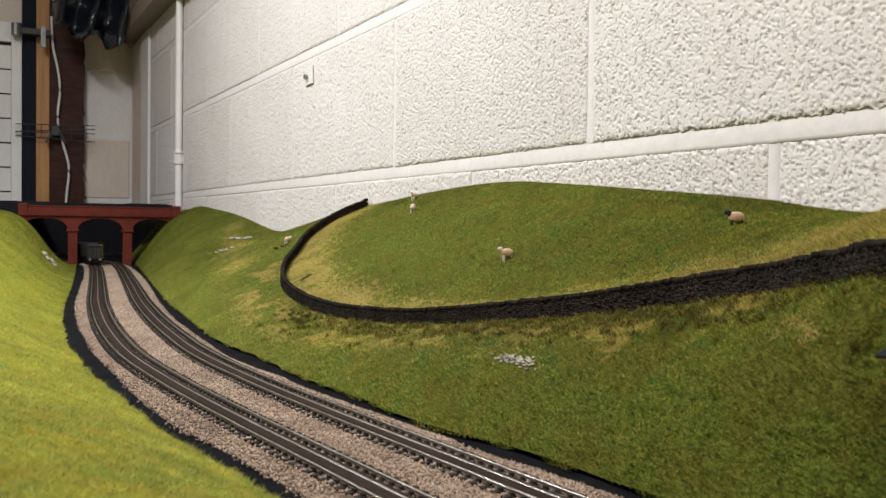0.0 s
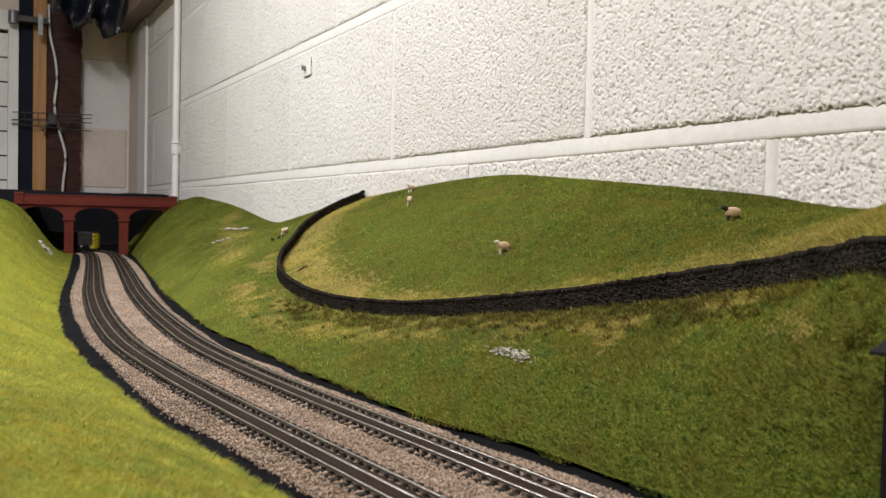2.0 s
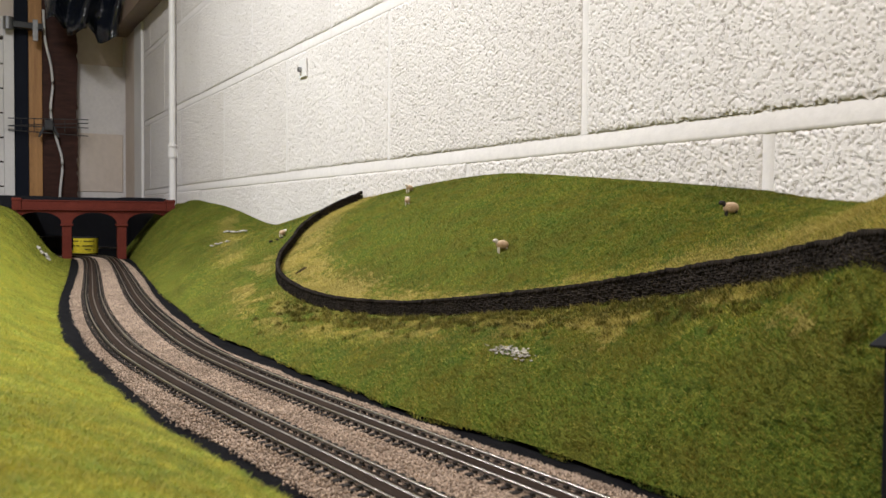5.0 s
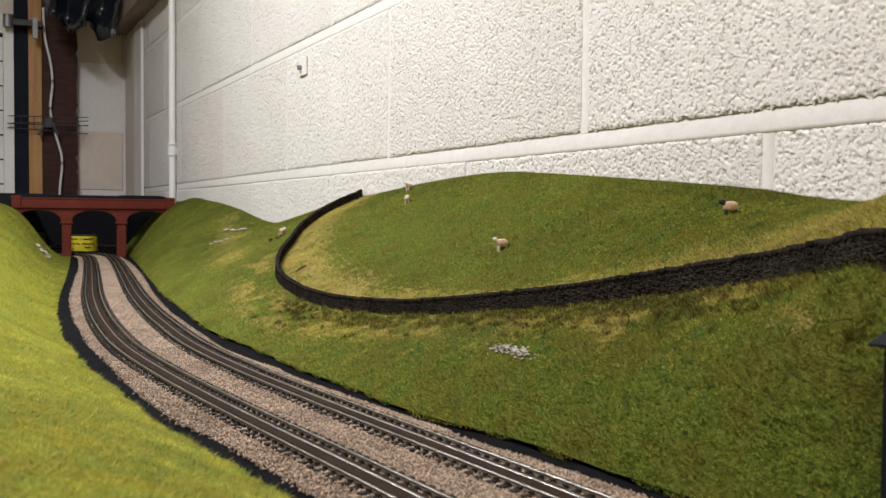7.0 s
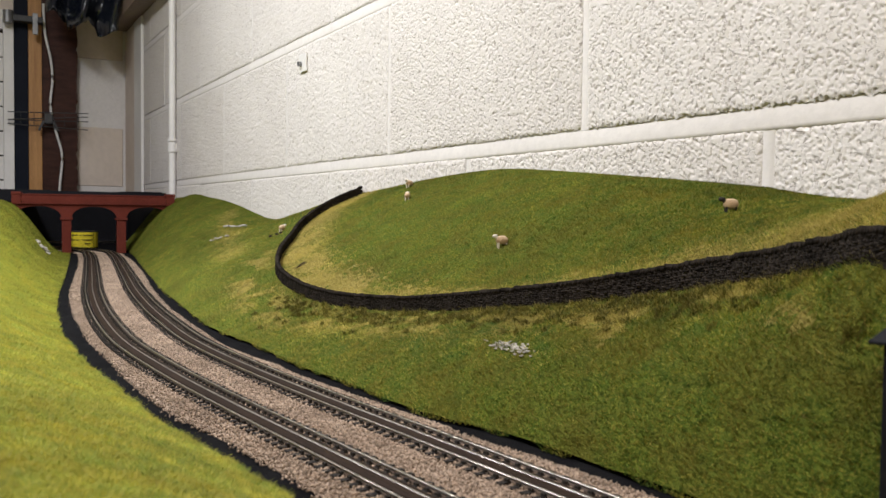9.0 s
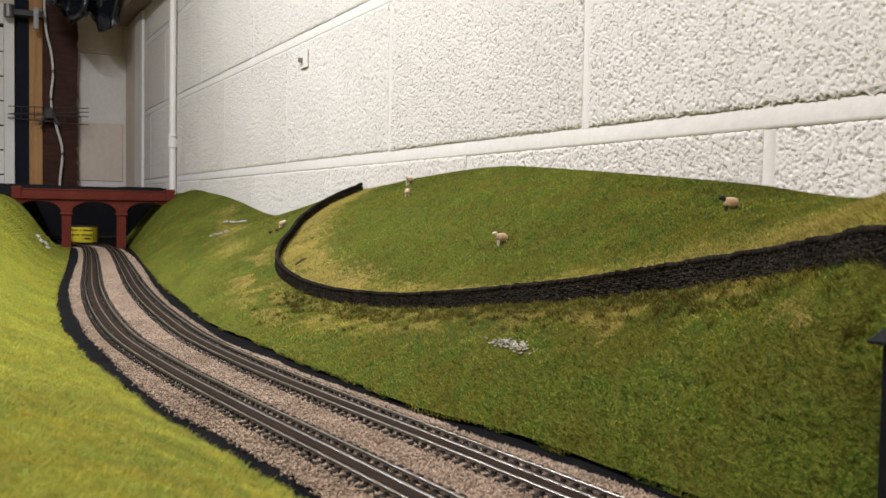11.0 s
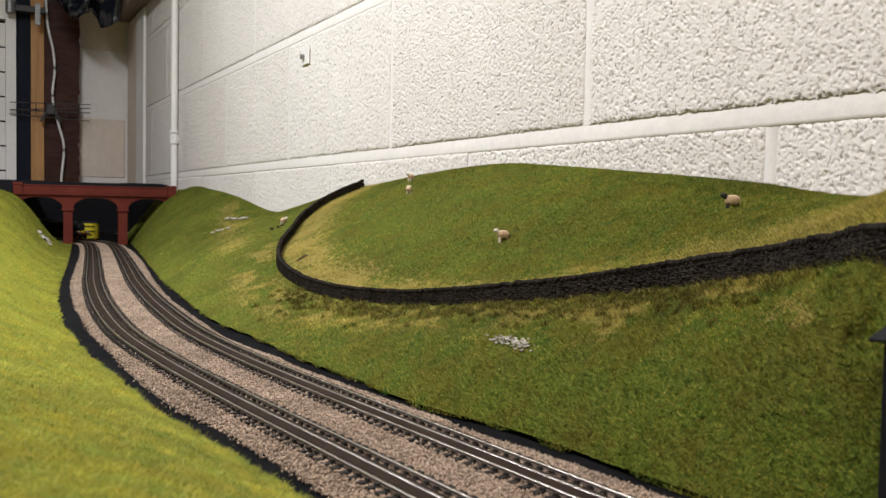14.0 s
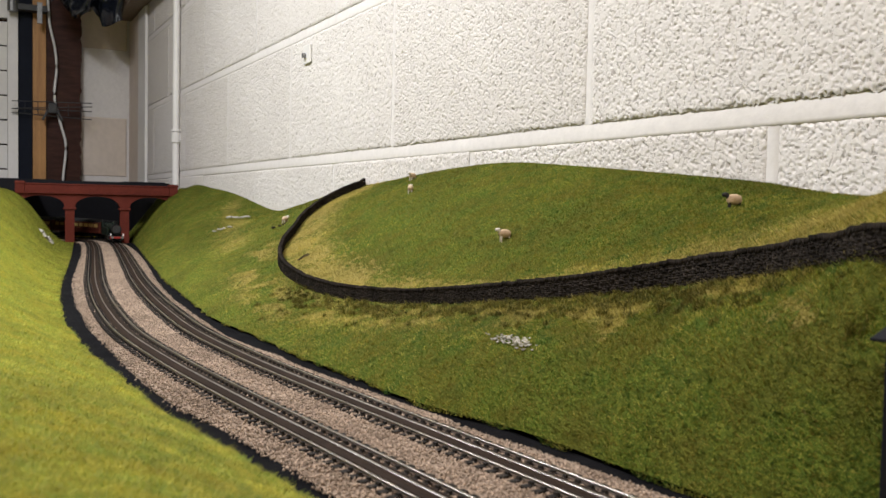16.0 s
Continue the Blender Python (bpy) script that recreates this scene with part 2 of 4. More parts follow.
def tube(bm, pts, r, seg=8):
    """A round cord through points."""
    pts = [Vector(p) for p in pts]
    rings = []
    for i, p in enumerate(pts):
        d = (pts[min(i + 1, len(pts) - 1)] - pts[max(i - 1, 0)]).normalized()
        q = d.to_track_quat("Z", "Y").to_matrix()
        rings.append([bm.verts.new(p + q @ Vector((r * math.cos(k * math.tau / seg), r * math.sin(k * math.tau / seg), 0))) for k in range(seg)])
    for a, b in zip(rings, rings[1:]):
        for k in range(seg):
            bm.faces.new((a[k], a[(k + 1) % seg], b[(k + 1) % seg], b[k]))
    bm.faces.new(rings[0][::-1]), bm.faces.new(rings[-1])
    return bm


def thing(name, x, y, z, rz=0.0, label="", category="", group="", kind=""):
    ob = new(name)
    ob.empty_display_size = 0.01
    ob.matrix_basis = pose(x, y, z, 0, 0, rz)
    return tagged(ob, label, category, group, kind)


def structure(name, bm, material, label, category):
    return tagged(part(name, bm, material), label, category, "", "structure")


def sheet(us, vs, fn):
    """Grid vertices and quads from fn(u, v) -> x, y, z over two rows of parameters."""
    u, v = np.meshgrid(us, vs, indexing="ij")
    x, y, z = fn(u.ravel(), v.ravel())
    n, k = len(us), len(vs)
    i = (np.arange(n - 1)[:, None] * k + np.arange(k - 1)[None]).ravel()
    return np.c_[x, y, z], np.c_[i, i + k, i + k + 1, i + 1]


# ---- plan of the layout: curves along y, heights over the track bed at z = 0 ----
CAM_Z = 0.1065
WALL_X = 0.530
BED = -0.005  # the track bed lies a little below the turf's foot


def curve(ys, xs):
    """A smooth line through knots along y (cubic Hermite, monotone end slopes)."""
    ys, xs = np.array(ys, float), np.array(xs, float)
    d = np.gradient(xs, ys)

    def at(y):
        y = np.asarray(y, float)
        i = np.clip(np.searchsorted(ys, y) - 1, 0, len(ys) - 2)
        w = ys[i + 1] - ys[i]
        t = np.clip((y - ys[i]) / w, -0.5, 1.5)
        a, b = (2 * t - 3) * t * t + 1, (3 - 2 * t) * t * t
        return a * xs[i] + b * xs[i + 1] + ((t - 2) * t + 1) * t * w * d[i] + (t - 1) * t * t * w * d[i + 1]
    return at


MID = curve([-0.3, 0.0, 0.20, 0.36, 0.48, 0.60, 0.72, 0.90, 1.21, 1.46, 1.83, 2.10, 2.31],
            [0.250, 0.210, 0.1865, 0.1690, 0.1560, 0.1457, 0.1408, 0.1480, 0.1745, 0.2035, 0.2470, 0.2775, 0.2975])
GRASS_L = curve([-0.3, 0.0, 0.20, 0.30, 0.364, 0.429, 0.461, 0.53, 0.597, 0.644, 0.70, 0.763, 0.86, 0.948, 1.056, 1.23, 1.49, 1.92, 2.31],
                [0.190, 0.158, 0.130, 0.112, 0.1045, 0.0955, 0.0900, 0.0850, 0.0815, 0.0785, 0.0770, 0.0760, 0.0775, 0.0825, 0.0895, 0.1065, 0.137, 0.185, 0.227])
GRASS_R = curve([-0.3, 0.0, 0.20, 0.281, 0.313, 0.334, 0.356, 0.375, 0.395, 0.415, 0.434, 0.463, 0.506, 0.547, 0.585, 0.649, 0.706, 0.75, 0.793, 0.855, 0.917, 1.0, 1.085, 1.219, 1.42, 1.617, 1.874, 2.1, 2.4, 2.8],
                [0.320, 0.282, 0.256, 0.2475, 0.2440, 0.2425, 0.2400, 0.2365, 0.2315, 0.2265, 0.2225, 0.2190, 0.2182, 0.2155, 0.2110, 0.2103, 0.2097, 0.2075, 0.2050, 0.2052, 0.2105, 0.2178, 0.2262, 0.2375, 0.2615, 0.2850, 0.318, 0.346, 0.380, 0.418])

# the drystone wall's line: x, y, z of its foot
STONE = [(0.302, 0.02, 0.100), (0.297, 0.12, 0.0965), (0.2975, 0.212, 0.0918), (0.3085, 0.2368, 0.0879), (0.330, 0.2852, 0.0798), (0.348, 0.3791, 0.0639),
         (0.3355, 0.4587, 0.0497), (0.325, 0.548, 0.038), (0.305, 0.648, 0.0275), (0.289, 0.731, 0.0247),
         (0.288, 0.817, 0.0265), (0.303, 0.941, 0.038), (0.333, 1.026, 0.0520), (0.372, 1.102, 0.0665), (0.424, 1.184, 0.0910),
         (0.479, 1.219, 0.1162), (0.5255, 1.234, 0.1335)]
# the line where the turf meets the block wall: y, z
TOP = [(-0.3, 0.118), (0.0, 0.115), (0.2, 0.115), (0.379, 0.118), (0.422, 0.121), (0.471, 0.128), (0.51, 0.132), (0.58, 0.138), (0.735, 0.150), (0.835, 0.156), (0.971, 0.153),
       (1.085, 0.146), (1.245, 0.136), (1.349, 0.126), (1.453, 0.110), (1.54, 0.095), (1.709, 0.093), (1.958, 0.122),
       (2.19, 0.139), (2.45, 0.142), (2.75, 0.142)]
# free points of the slope: x, y, z
SLOPE = [(0.42, 0.45, 0.093), (0.41, 0.75, 0.090), (0.40, 0.95, 0.086), (0.27, 1.18, 0.024), (0.36, 1.40, 0.060),
         (0.40, 1.70, 0.058), (0.40, 1.95, 0.062), (0.45, 2.2, 0.095), (0.46, 2.4, 0.105), (0.274, 0.30, 0.036), (0.265, 0.45, 0.030)]


def thin_plate():
    pts = list(STONE) + [(WALL_X, y, z) for y, z in TOP] + list(SLOPE)
    pts += [(float(GRASS_R(y)), y, -0.0025) for y in np.linspace(-0.3, 2.75, 90)]
    p = np.array(pts)
    n = len(p)

    def kernel(ax, ay, bx, by):
        r2 = (ax[:, None] - bx[None]) ** 2 + ((ay[:, None] - by[None]) * 0.55) ** 2
        return r2 * np.log(r2 + 1e-12)
    m = np.zeros((n + 3, n + 3))
    m[:n, :n] = kernel(p[:, 0], p[:, 1], p[:, 0], p[:, 1]) + np.eye(n) * 2e-5
    m[:n, n:] = np.c_[np.ones(n), p[:, :2]]
    m[n:, :n] = m[:n, n:].T
    w = np.linalg.solve(m, np.r_[p[:, 2], 0, 0, 0])

    def at(x, y):
        x, y = np.atleast_1d(np.asarray(x, float)), np.atleast_1d(np.asarray(y, float))
        z = np.empty(len(x))
        for i in range(0, len(x), 20000):
            a, b = x[i:i + 20000], y[i:i + 20000]
            z[i:i + 20000] = kernel(a, b, p[:, 0], p[:, 1]) @ w[:n] + w[n] + w[n + 1] * a + w[n + 2] * b
        return np.maximum(z, -0.0042)
    return at


hill = thin_plate()


def bank(x, y):
    """Height of the near bank, left of the line."""
    x, y = np.asarray(x, float), np.asarray(y, float)
    s = np.maximum(GRASS_L(np.minimum(y, 2.35)) - x, 0)
    far = np.clip((y - 0.6) / 1.5, 0, 1)
    top = 0.052 + 0.076 * far
    return -0.003 + (top + 0.0045) * (1 - np.exp(-(s / (0.085 + 0.004 * far)) ** (1.25 + 1.15 * far)))

# ---- the ground of the layout ----
def build_ground():
    v, f = sheet(np.linspace(-0.3, 2.74, 560), np.linspace(0, 1, 90),
                 lambda y, u: (GRASS_R(y) + (WALL_X - GRASS_R(y)) * u, y, hill(GRASS_R(y) + (WALL_X - GRASS_R(y)) * u, y)))
    f = f[:, ::-1]
    ob = mesh_of("ground_hill", v, f, M_SOIL)
    ob.data.polygons.foreach_set("use_smooth", [True] * len(f))
    ob.data.materials.append(M_SOIL_STRAW)
    c = v[f].mean(1)
    dry = straw_share(c[:, 0], c[:, 1]) > np.random.default_rng(77).uniform(0.1, 1.0, len(c))
    ob.data.polygons.foreach_set("material_index", dry.astype(np.int32))
    tagged(ob, "green grassy hillside rising to the white block wall", "hillside", "", "structure")
    v, f = sheet(np.linspace(-0.3, 2.41, 400), np.linspace(0, 1, 70),
                 lambda y, u: (GRASS_L(y) - 0.75 * u ** 1.6, y, bank(GRASS_L(y) - 0.75 * u ** 1.6, y)))
    ob = mesh_of("ground_bank", v, f, M_SOIL_LIME)
    ob.data.polygons.foreach_set("use_smooth", [True] * len(f))
    tagged(ob, "bright yellow-green grass bank beside the railway line", "grass bank", "", "structure")


def scatter(name, n, where, height, width, material, label, seed, lean=2.4):
    """Blades of static grass, one triangle each, at places where(rng, n) -> x, y, z."""
    rng = np.random.default_rng(seed)
    x, y, z = where(rng, n)
    n = len(x)
    b = rng.uniform(0, math.tau, n)
    a = b + math.pi / 2 + rng.uniform(-0.5, 0.5, n)
    h = height * rng.uniform(0.4, 1.2, n)
    k = lean * rng.uniform(0.2, 1.0, n) * h
    w = width * rng.uniform(0.6, 1.3, n) / 2
    base = np.c_[x, y, z - 0.0004]
    side = np.c_[np.cos(a) * w, np.sin(a) * w, np.zeros(n)]
    tip = base + np.c_[np.cos(b) * k, np.sin(b) * k, h]
    v = np.stack([base - side, base + side, tip], 1).reshape(-1, 3)
    ob = mesh_of(name, v, np.arange(3 * n).reshape(-1, 3), material)
    return tagged(ob, label, "grass", "", "stuff")


STONE_XY = np.array([(x, y) for x, y, z in STONE])


def stone_near(x, y):
    """Distance to the drystone wall's line, and its side: positive towards the block wall."""
    d = np.full(len(x), 9.0)
    side = np.zeros(len(x))
    for (ax, ay), (bx, by) in zip(STONE_XY, STONE_XY[1:]):
        ux, uy = bx - ax, by - ay
        t = np.clip(((x - ax) * ux + (y - ay) * uy) / (ux * ux + uy * uy), 0, 1)
        px, py = x - ax - t * ux, y - ay - t * uy
        q = np.hypot(px, py)
        s = np.sign(ux * (y - ay) - uy * (x - ax))
        side = np.where(q < d, -s, side)
        d = np.minimum(d, q)
    return d, side


def lumps(x, y, scale, seed):
    """A smooth random field between 0 and 1."""
    rng = np.random.default_rng(seed)
    f = np.zeros(len(x))
    for _ in range(14):
        a, p, k = rng.uniform(0, math.tau), rng.uniform(0, math.tau), scale * rng.uniform(0.5, 1.8)
        f += np.sin((x * math.cos(a) + y * math.sin(a)) * k + p)
    return 0.5 + 0.5 * np.tanh(f / 3.0)


def near_rows(rng, n, y0, y1):
    """Places along y, denser where the slope lies nearer."""
    u = rng.uniform(0, 1, n)
    a = 0.12
    return (a + y0) * ((a + y1) / (a + y0)) ** u - a


def on_hill(rng, n):
    y = near_rows(rng, n, 0.12, 2.70)
    x0 = GRASS_R(y) - 0.001 + 0.0025 * (lumps(y, y * 0.3, 140, 31) - 0.5)
    x = x0 + (WALL_X - x0) * rng.uniform(0, 1, n)
    return x, y, hill(x, y)


def straw_share(x, y):
    d, side = stone_near(x, y)
    wob = lumps(x, y, 60, 3)
    wide = 0.074 - 0.040 * np.clip((y - 0.30) / 0.25, 0, 1) + 0.020 * np.clip((y - 0.60) / 0.2, 0, 1)
    up = np.where((side > 0) & (y < 1.26), np.exp(-(d / wide) ** 4) * (0.38 + 0.50 * wob), 0)
    near = y < 0.36
    down = np.where(side < 0, np.exp(-((d - np.where(near, 0.013, 0.033)) / np.where(near, 0.011, 0.022)) ** 2) * np.clip((lumps(x, y, 95, 17) - np.where(near, 0.38, 0.36)) * 3, 0, 0.62), 0) * (y < 1.1) * np.clip((y - 0.21) / 0.06, 0, 1)
    far = 0.45 * np.exp(-((x - 0.385 - 0.25 * (y - 1.45)) / 0.022) ** 2) * (y > 1.15) * (y < 1.9) * (0.4 + 0.6 * wob)
    return np.clip(1.5 * np.maximum(np.maximum(up, down), far), 0, 1)


def bright_share(x, y):
    """Fresh yellow-green fibres towards the bridge and down at the line, partly standing in for lamplight there."""
    low = np.clip(1.15 - (x - GRASS_R(y)) / 0.13, 0, 1)
    # thinned beyond y = 1.2, a colour offset for the tube light's spill
    return np.clip((y - 0.5) / 0.45, 0, 1) * (1 - 0.85 * np.clip((y - 1.2) / 0.7, 0, 1)) * (0.15 + 0.7 * low) * (0.6 + 0.4 * lumps(x, y, 40, 21))


def weed_share(x, y):
    d, side = stone_near(x, y)
    return np.where(side < 0, np.exp(-((d - 0.014) / np.where(y < 0.37, 0.014, 0.022)) ** 2) * (0.12 + 0.88 * (lumps(x, y, 420, 8) > 0.45)), 0) * np.clip((0.86 - y) / 0.1, 0, 1) * np.clip((y - 0.24) / 0.12, 0.1, 1)


def keep(share, seed):
    def where(rng, n):
        x, y, z = on_hill(rng, n)
        ok = rng.uniform(0, 1, n) < share(x, y)
        return x[ok], y[ok], z[ok]
    return where


def build_grass():
    def green(rng, n):
        x, y, z = on_hill(rng, n)
        ok = rng.uniform(0, 1, n) > np.maximum(np.maximum(straw_share(x, y), 0.7 * weed_share(x, y)), 0.8 * bright_share(x, y))
        return x[ok], y[ok], z[ok]

    def fresh(x, y):
        return bright_share(x, y) * (1 - straw_share(x, y))

    def lime(rng, n):
        y = near_rows(rng, n, 0.02, 2.38)
        x = GRASS_L(y) + 0.0015 - 0.0025 * lumps(y, y * 0.3, 130, 32) - 0.33 * rng.uniform(0, 1, n) ** 1.5
        ok = rng.uniform(0, 1, n) > 0.55 * np.clip((y - 1.0) / 0.9, 0, 1)
        return x[ok], y[ok], bank(x[ok], y[ok])

    def olive(rng, n):
        y = rng.uniform(1.0, 2.38, n)
        x = GRASS_L(y) + 0.001 - 0.25 * rng.uniform(0, 1, n) ** 1.3
        ok = rng.uniform(0, 1, n) < np.clip((y - 1.0) / 0.9, 0, 1)
        return x[ok], y[ok], bank(x[ok], y[ok])
    scatter("hillside_grass", 950000, green, 0.0021, 0.0005, M_GREEN, "short mid-green static grass covering the hillside", 11)
    scatter("fresh_grass", 420000, keep(fresh, 3), 0.0020, 0.00045, M_LIME, "fresh yellow-green static grass low on the hillside", 15)
    scatter("straw_grass", 700000, keep(straw_share, 1), 0.0028, 0.00048, M_STRAW, "dry straw-coloured grass along the drystone wall", 12)
    def tufts(rng, n):
        cx, cy, _ = keep(weed_share, 2)(rng, n // 7)
        k = 60
        r = 0.0011 + 0.0008 * rng.uniform(0, 1, (len(cx), 1))
        x = (cx[:, None] + r * rng.normal(size=(len(cx), k))).ravel()
        y = (cy[:, None] + r * rng.normal(size=(len(cx), k))).ravel()
        lift = 0.0030 * np.exp(-((x - np.repeat(cx, k)) ** 2 + (y - np.repeat(cy, k)) ** 2) / 0.0016 ** 2) * rng.uniform(0, 1, len(x))
        return x, y, hill(x, y) + lift

    def pale(rng, n):
        x, y, z = on_hill(rng, n)
        ok = y < 0.75
        return x[ok], y[ok], z[ok] + 0.0008
    scatter("rough_weeds", 160000, tufts, 0.0030, 0.0007, M_WEED, "dark olive rough weeds below the drystone wall", 13, 1.6)
    scatter("pale_fibres", 60000, pale, 0.0016, 0.0004, M_FIBRE, "long pale yellow-green fibres lying over the turf", 17, 4.0)
    scatter("olive_bank_grass", 150000, olive, 0.0018, 0.0008, M_GREEN, "darker olive grass on the bank towards the bridge", 16)
    scatter("bank_grass", 450000, lime, 0.0020, 0.0005, M_LIME, "bright yellow-green static grass on the near bank", 14)


# ---- the railway ----
def arc_path():
    """The line's middle as points half a centimetre apart: towards the viewer it follows MID, beyond the bridge it swings to the left."""
    ys = np.arange(-0.28, 2.31, 0.005)
    pts = [(float(x), float(y)) for x, y in zip(MID(ys), ys)]
    a = math.atan2(pts[-1][1] - pts[-2][1], pts[-1][0] - pts[-2][0])
    x, y = pts[-1]
    for i in range(700):
        bend = 0.005 / 0.66 if a < math.pi * 0.98 else 0.0
        a += bend
        x, y = x + 0.005 * math.cos(a), y + 0.005 * math.sin(a)
        pts.append((x, y))
    return np.array(pts)


PATH = arc_path()
STEP = np.hypot(*np.diff(PATH, axis=0).T)
ALONG = np.r_[0, np.cumsum(STEP)]
S_BRIDGE = float(ALONG[np.argmin(np.abs(PATH[:, 1] - 2.31) + (np.arange(len(PATH)) > 530))])
TAN = np.gradient(PATH, axis=0)
TAN /= np.hypot(*TAN.T)[:, None]
NOR = np.c_[TAN[:, 1], -TAN[:, 0]]


def at_track(s, off):
    """Place and heading at s metres along the line, off metres to its right; the left track spreads a little before the bend."""
    wide = np.clip((np.asarray(s) - 0.9) / 0.3, 0, 1)
    off = off - 0.0025 * wide * wide * (3 - 2 * wide) * np.clip(-np.asarray(off) / 0.0255, 0, 1)
    x = np.interp(s, ALONG, PATH[:, 0]) + off * np.interp(s, ALONG, NOR[:, 0])
    y = np.interp(s, ALONG, PATH[:, 1]) + off * np.interp(s, ALONG, NOR[:, 1])
    a = np.arctan2(np.interp(s, ALONG, TAN[:, 1]), np.interp(s, ALONG, TAN[:, 0]))
    return x, y, a


RAIL_TOP = 0.0066
S_END = S_BRIDGE + 0.95


def sweep(offs_z, s0, s1, step=0.006):
    """A closed profile of (offset, z) pairs swept along the line."""
    s = np.arange(s0, s1, step)
    k = len(offs_z)
    v = np.concatenate([np.c_[at_track(s, o)[0], at_track(s, o)[1], np.full(len(s), z + BED)][:, None] for o, z in offs_z], 1).reshape(-1, 3)
    i = (np.arange(len(s) - 1)[:, None] * k + np.arange(k)[None]).ravel()
    j = (np.arange(len(s) - 1)[:, None] * k + (np.arange(k)[None] + 1) % k).ravel()
    return v, np.c_[i, j, j + k, i + k]


def build_line():
    # black ash from bank to bank, then the ballast strip, then the two tracks
    v, f = sheet(np.linspace(-0.3, 2.47, 500), np.linspace(0, 1, 12),
                 lambda y, u: (GRASS_L(y) - 0.02 + (GRASS_R(y) - GRASS_L(y) + 0.04) * u, y, BED + 0.0008 * np.sin(u * 40 + y * 90)))
    tagged(mesh_of("track_bed", v, f[:, ::-1], M_ASH), "black ash verge along both sides of the ballast", "track bed", "", "structure")
    left = lambda y: np.interp(y, (0.3, 0.39, 0.43, 0.46, 0.49, 0.61, 0.67, 0.73, 0.93, 1.0, 1.13, 1.28, 1.54, 1.81),
                               (-0.0526, -0.0515, -0.0513, -0.0535, -0.0570, -0.0520, -0.0486, -0.0470, -0.0490, -0.0510, -0.0520, -0.0540, -0.0525, -0.0500))
    right = lambda y: np.interp(y, (0.285, 0.335, 0.37, 0.40, 0.45, 0.52, 0.56, 0.62, 0.66, 0.73, 0.81, 0.91, 1.09, 1.29, 1.64, 2.0, 2.3),
                                (0.0590, 0.0570, 0.0535, 0.0560, 0.0550, 0.0535, 0.0522, 0.0545, 0.0510, 0.0482, 0.0495, 0.0495, 0.0487, 0.0505, 0.0560, 0.0560, 0.0515))
    s = np.arange(0.0, S_END, 0.006)
    cols = []
    for u in np.linspace(0, 1, 14):
        y0 = at_track(s, 0)[1]
        lo, hi = left(y0) + 0.0022, right(y0) - 0.0022
        x, y, _ = at_track(s, lo + (hi - lo) * u)
        edge = min(u, 1 - u)
        cols.append(np.c_[x, y, np.full(len(s), BED + 0.0034 * min(1, edge * 9) + 0.0002)])
    v = np.stack(cols, 1).reshape(-1, 3)
    i = (np.arange(len(s) - 1)[:, None] * 14 + np.arange(13)[None]).ravel()
    ob = mesh_of("ballast_bed", v, np.c_[i, i + 1, i + 15, i + 14], M_BALLAST)
    tagged(ob, "pinkish-beige ballast under both railway tracks", "ballast", "", "structure")
    # loose stones on the ballast
    rng = np.random.default_rng(5)
    n = 105000
    y = near_rows(rng, n, 0.12, 2.4)
    s = np.interp(y, PATH[:520, 1], ALONG[:520])
    u = rng.uniform(0, 1, n)
    lo, hi = left(y) + rng.normal(0, 0.0009, n), right(y) + rng.normal(0, 0.0009, n)
    off = lo + (hi - lo) * u
    x, y2, _ = at_track(s, off)
    edge = np.minimum(u, 1 - u)
    z = BED + 0.0034 * np.minimum(1, edge * 9) + 0.0005
    r = rng.uniform(0.00045, 0.00095, n)
    base = np.array([(1, 0, 0), (-0.5, 0.87, 0), (-0.5, -0.87, 0), (0.1, 0.05, 1.1), (0, 0, -0.6)])
    fac = np.array([(0, 1, 3), (1, 2, 3), (2, 0, 3), (1, 0, 4), (2, 1, 4), (0, 2, 4)])
    a = rng.uniform(0, math.tau, n)
    jit = 1 + rng.uniform(-0.35, 0.35, (n, 5, 3))
    p = base[None] * jit * r[:, None, None]
    c, sn = np.cos(a)[:, None], np.sin(a)[:, None]
    q = np.stack([p[:, :, 0] * c - p[:, :, 1] * sn + x[:, None], p[:, :, 0] * sn + p[:, :, 1] * c + y2[:, None], p[:, :, 2] + z[:, None]], 2)
    ob = mesh_of("ballast_stones", q.reshape(-1, 3), (np.arange(n)[:, None, None] * 5 + fac[None]).reshape(-1, 3), M_BALLAST)
    tagged(ob, "loose pinkish-beige granite chips of the ballast", "ballast", "", "stuff")


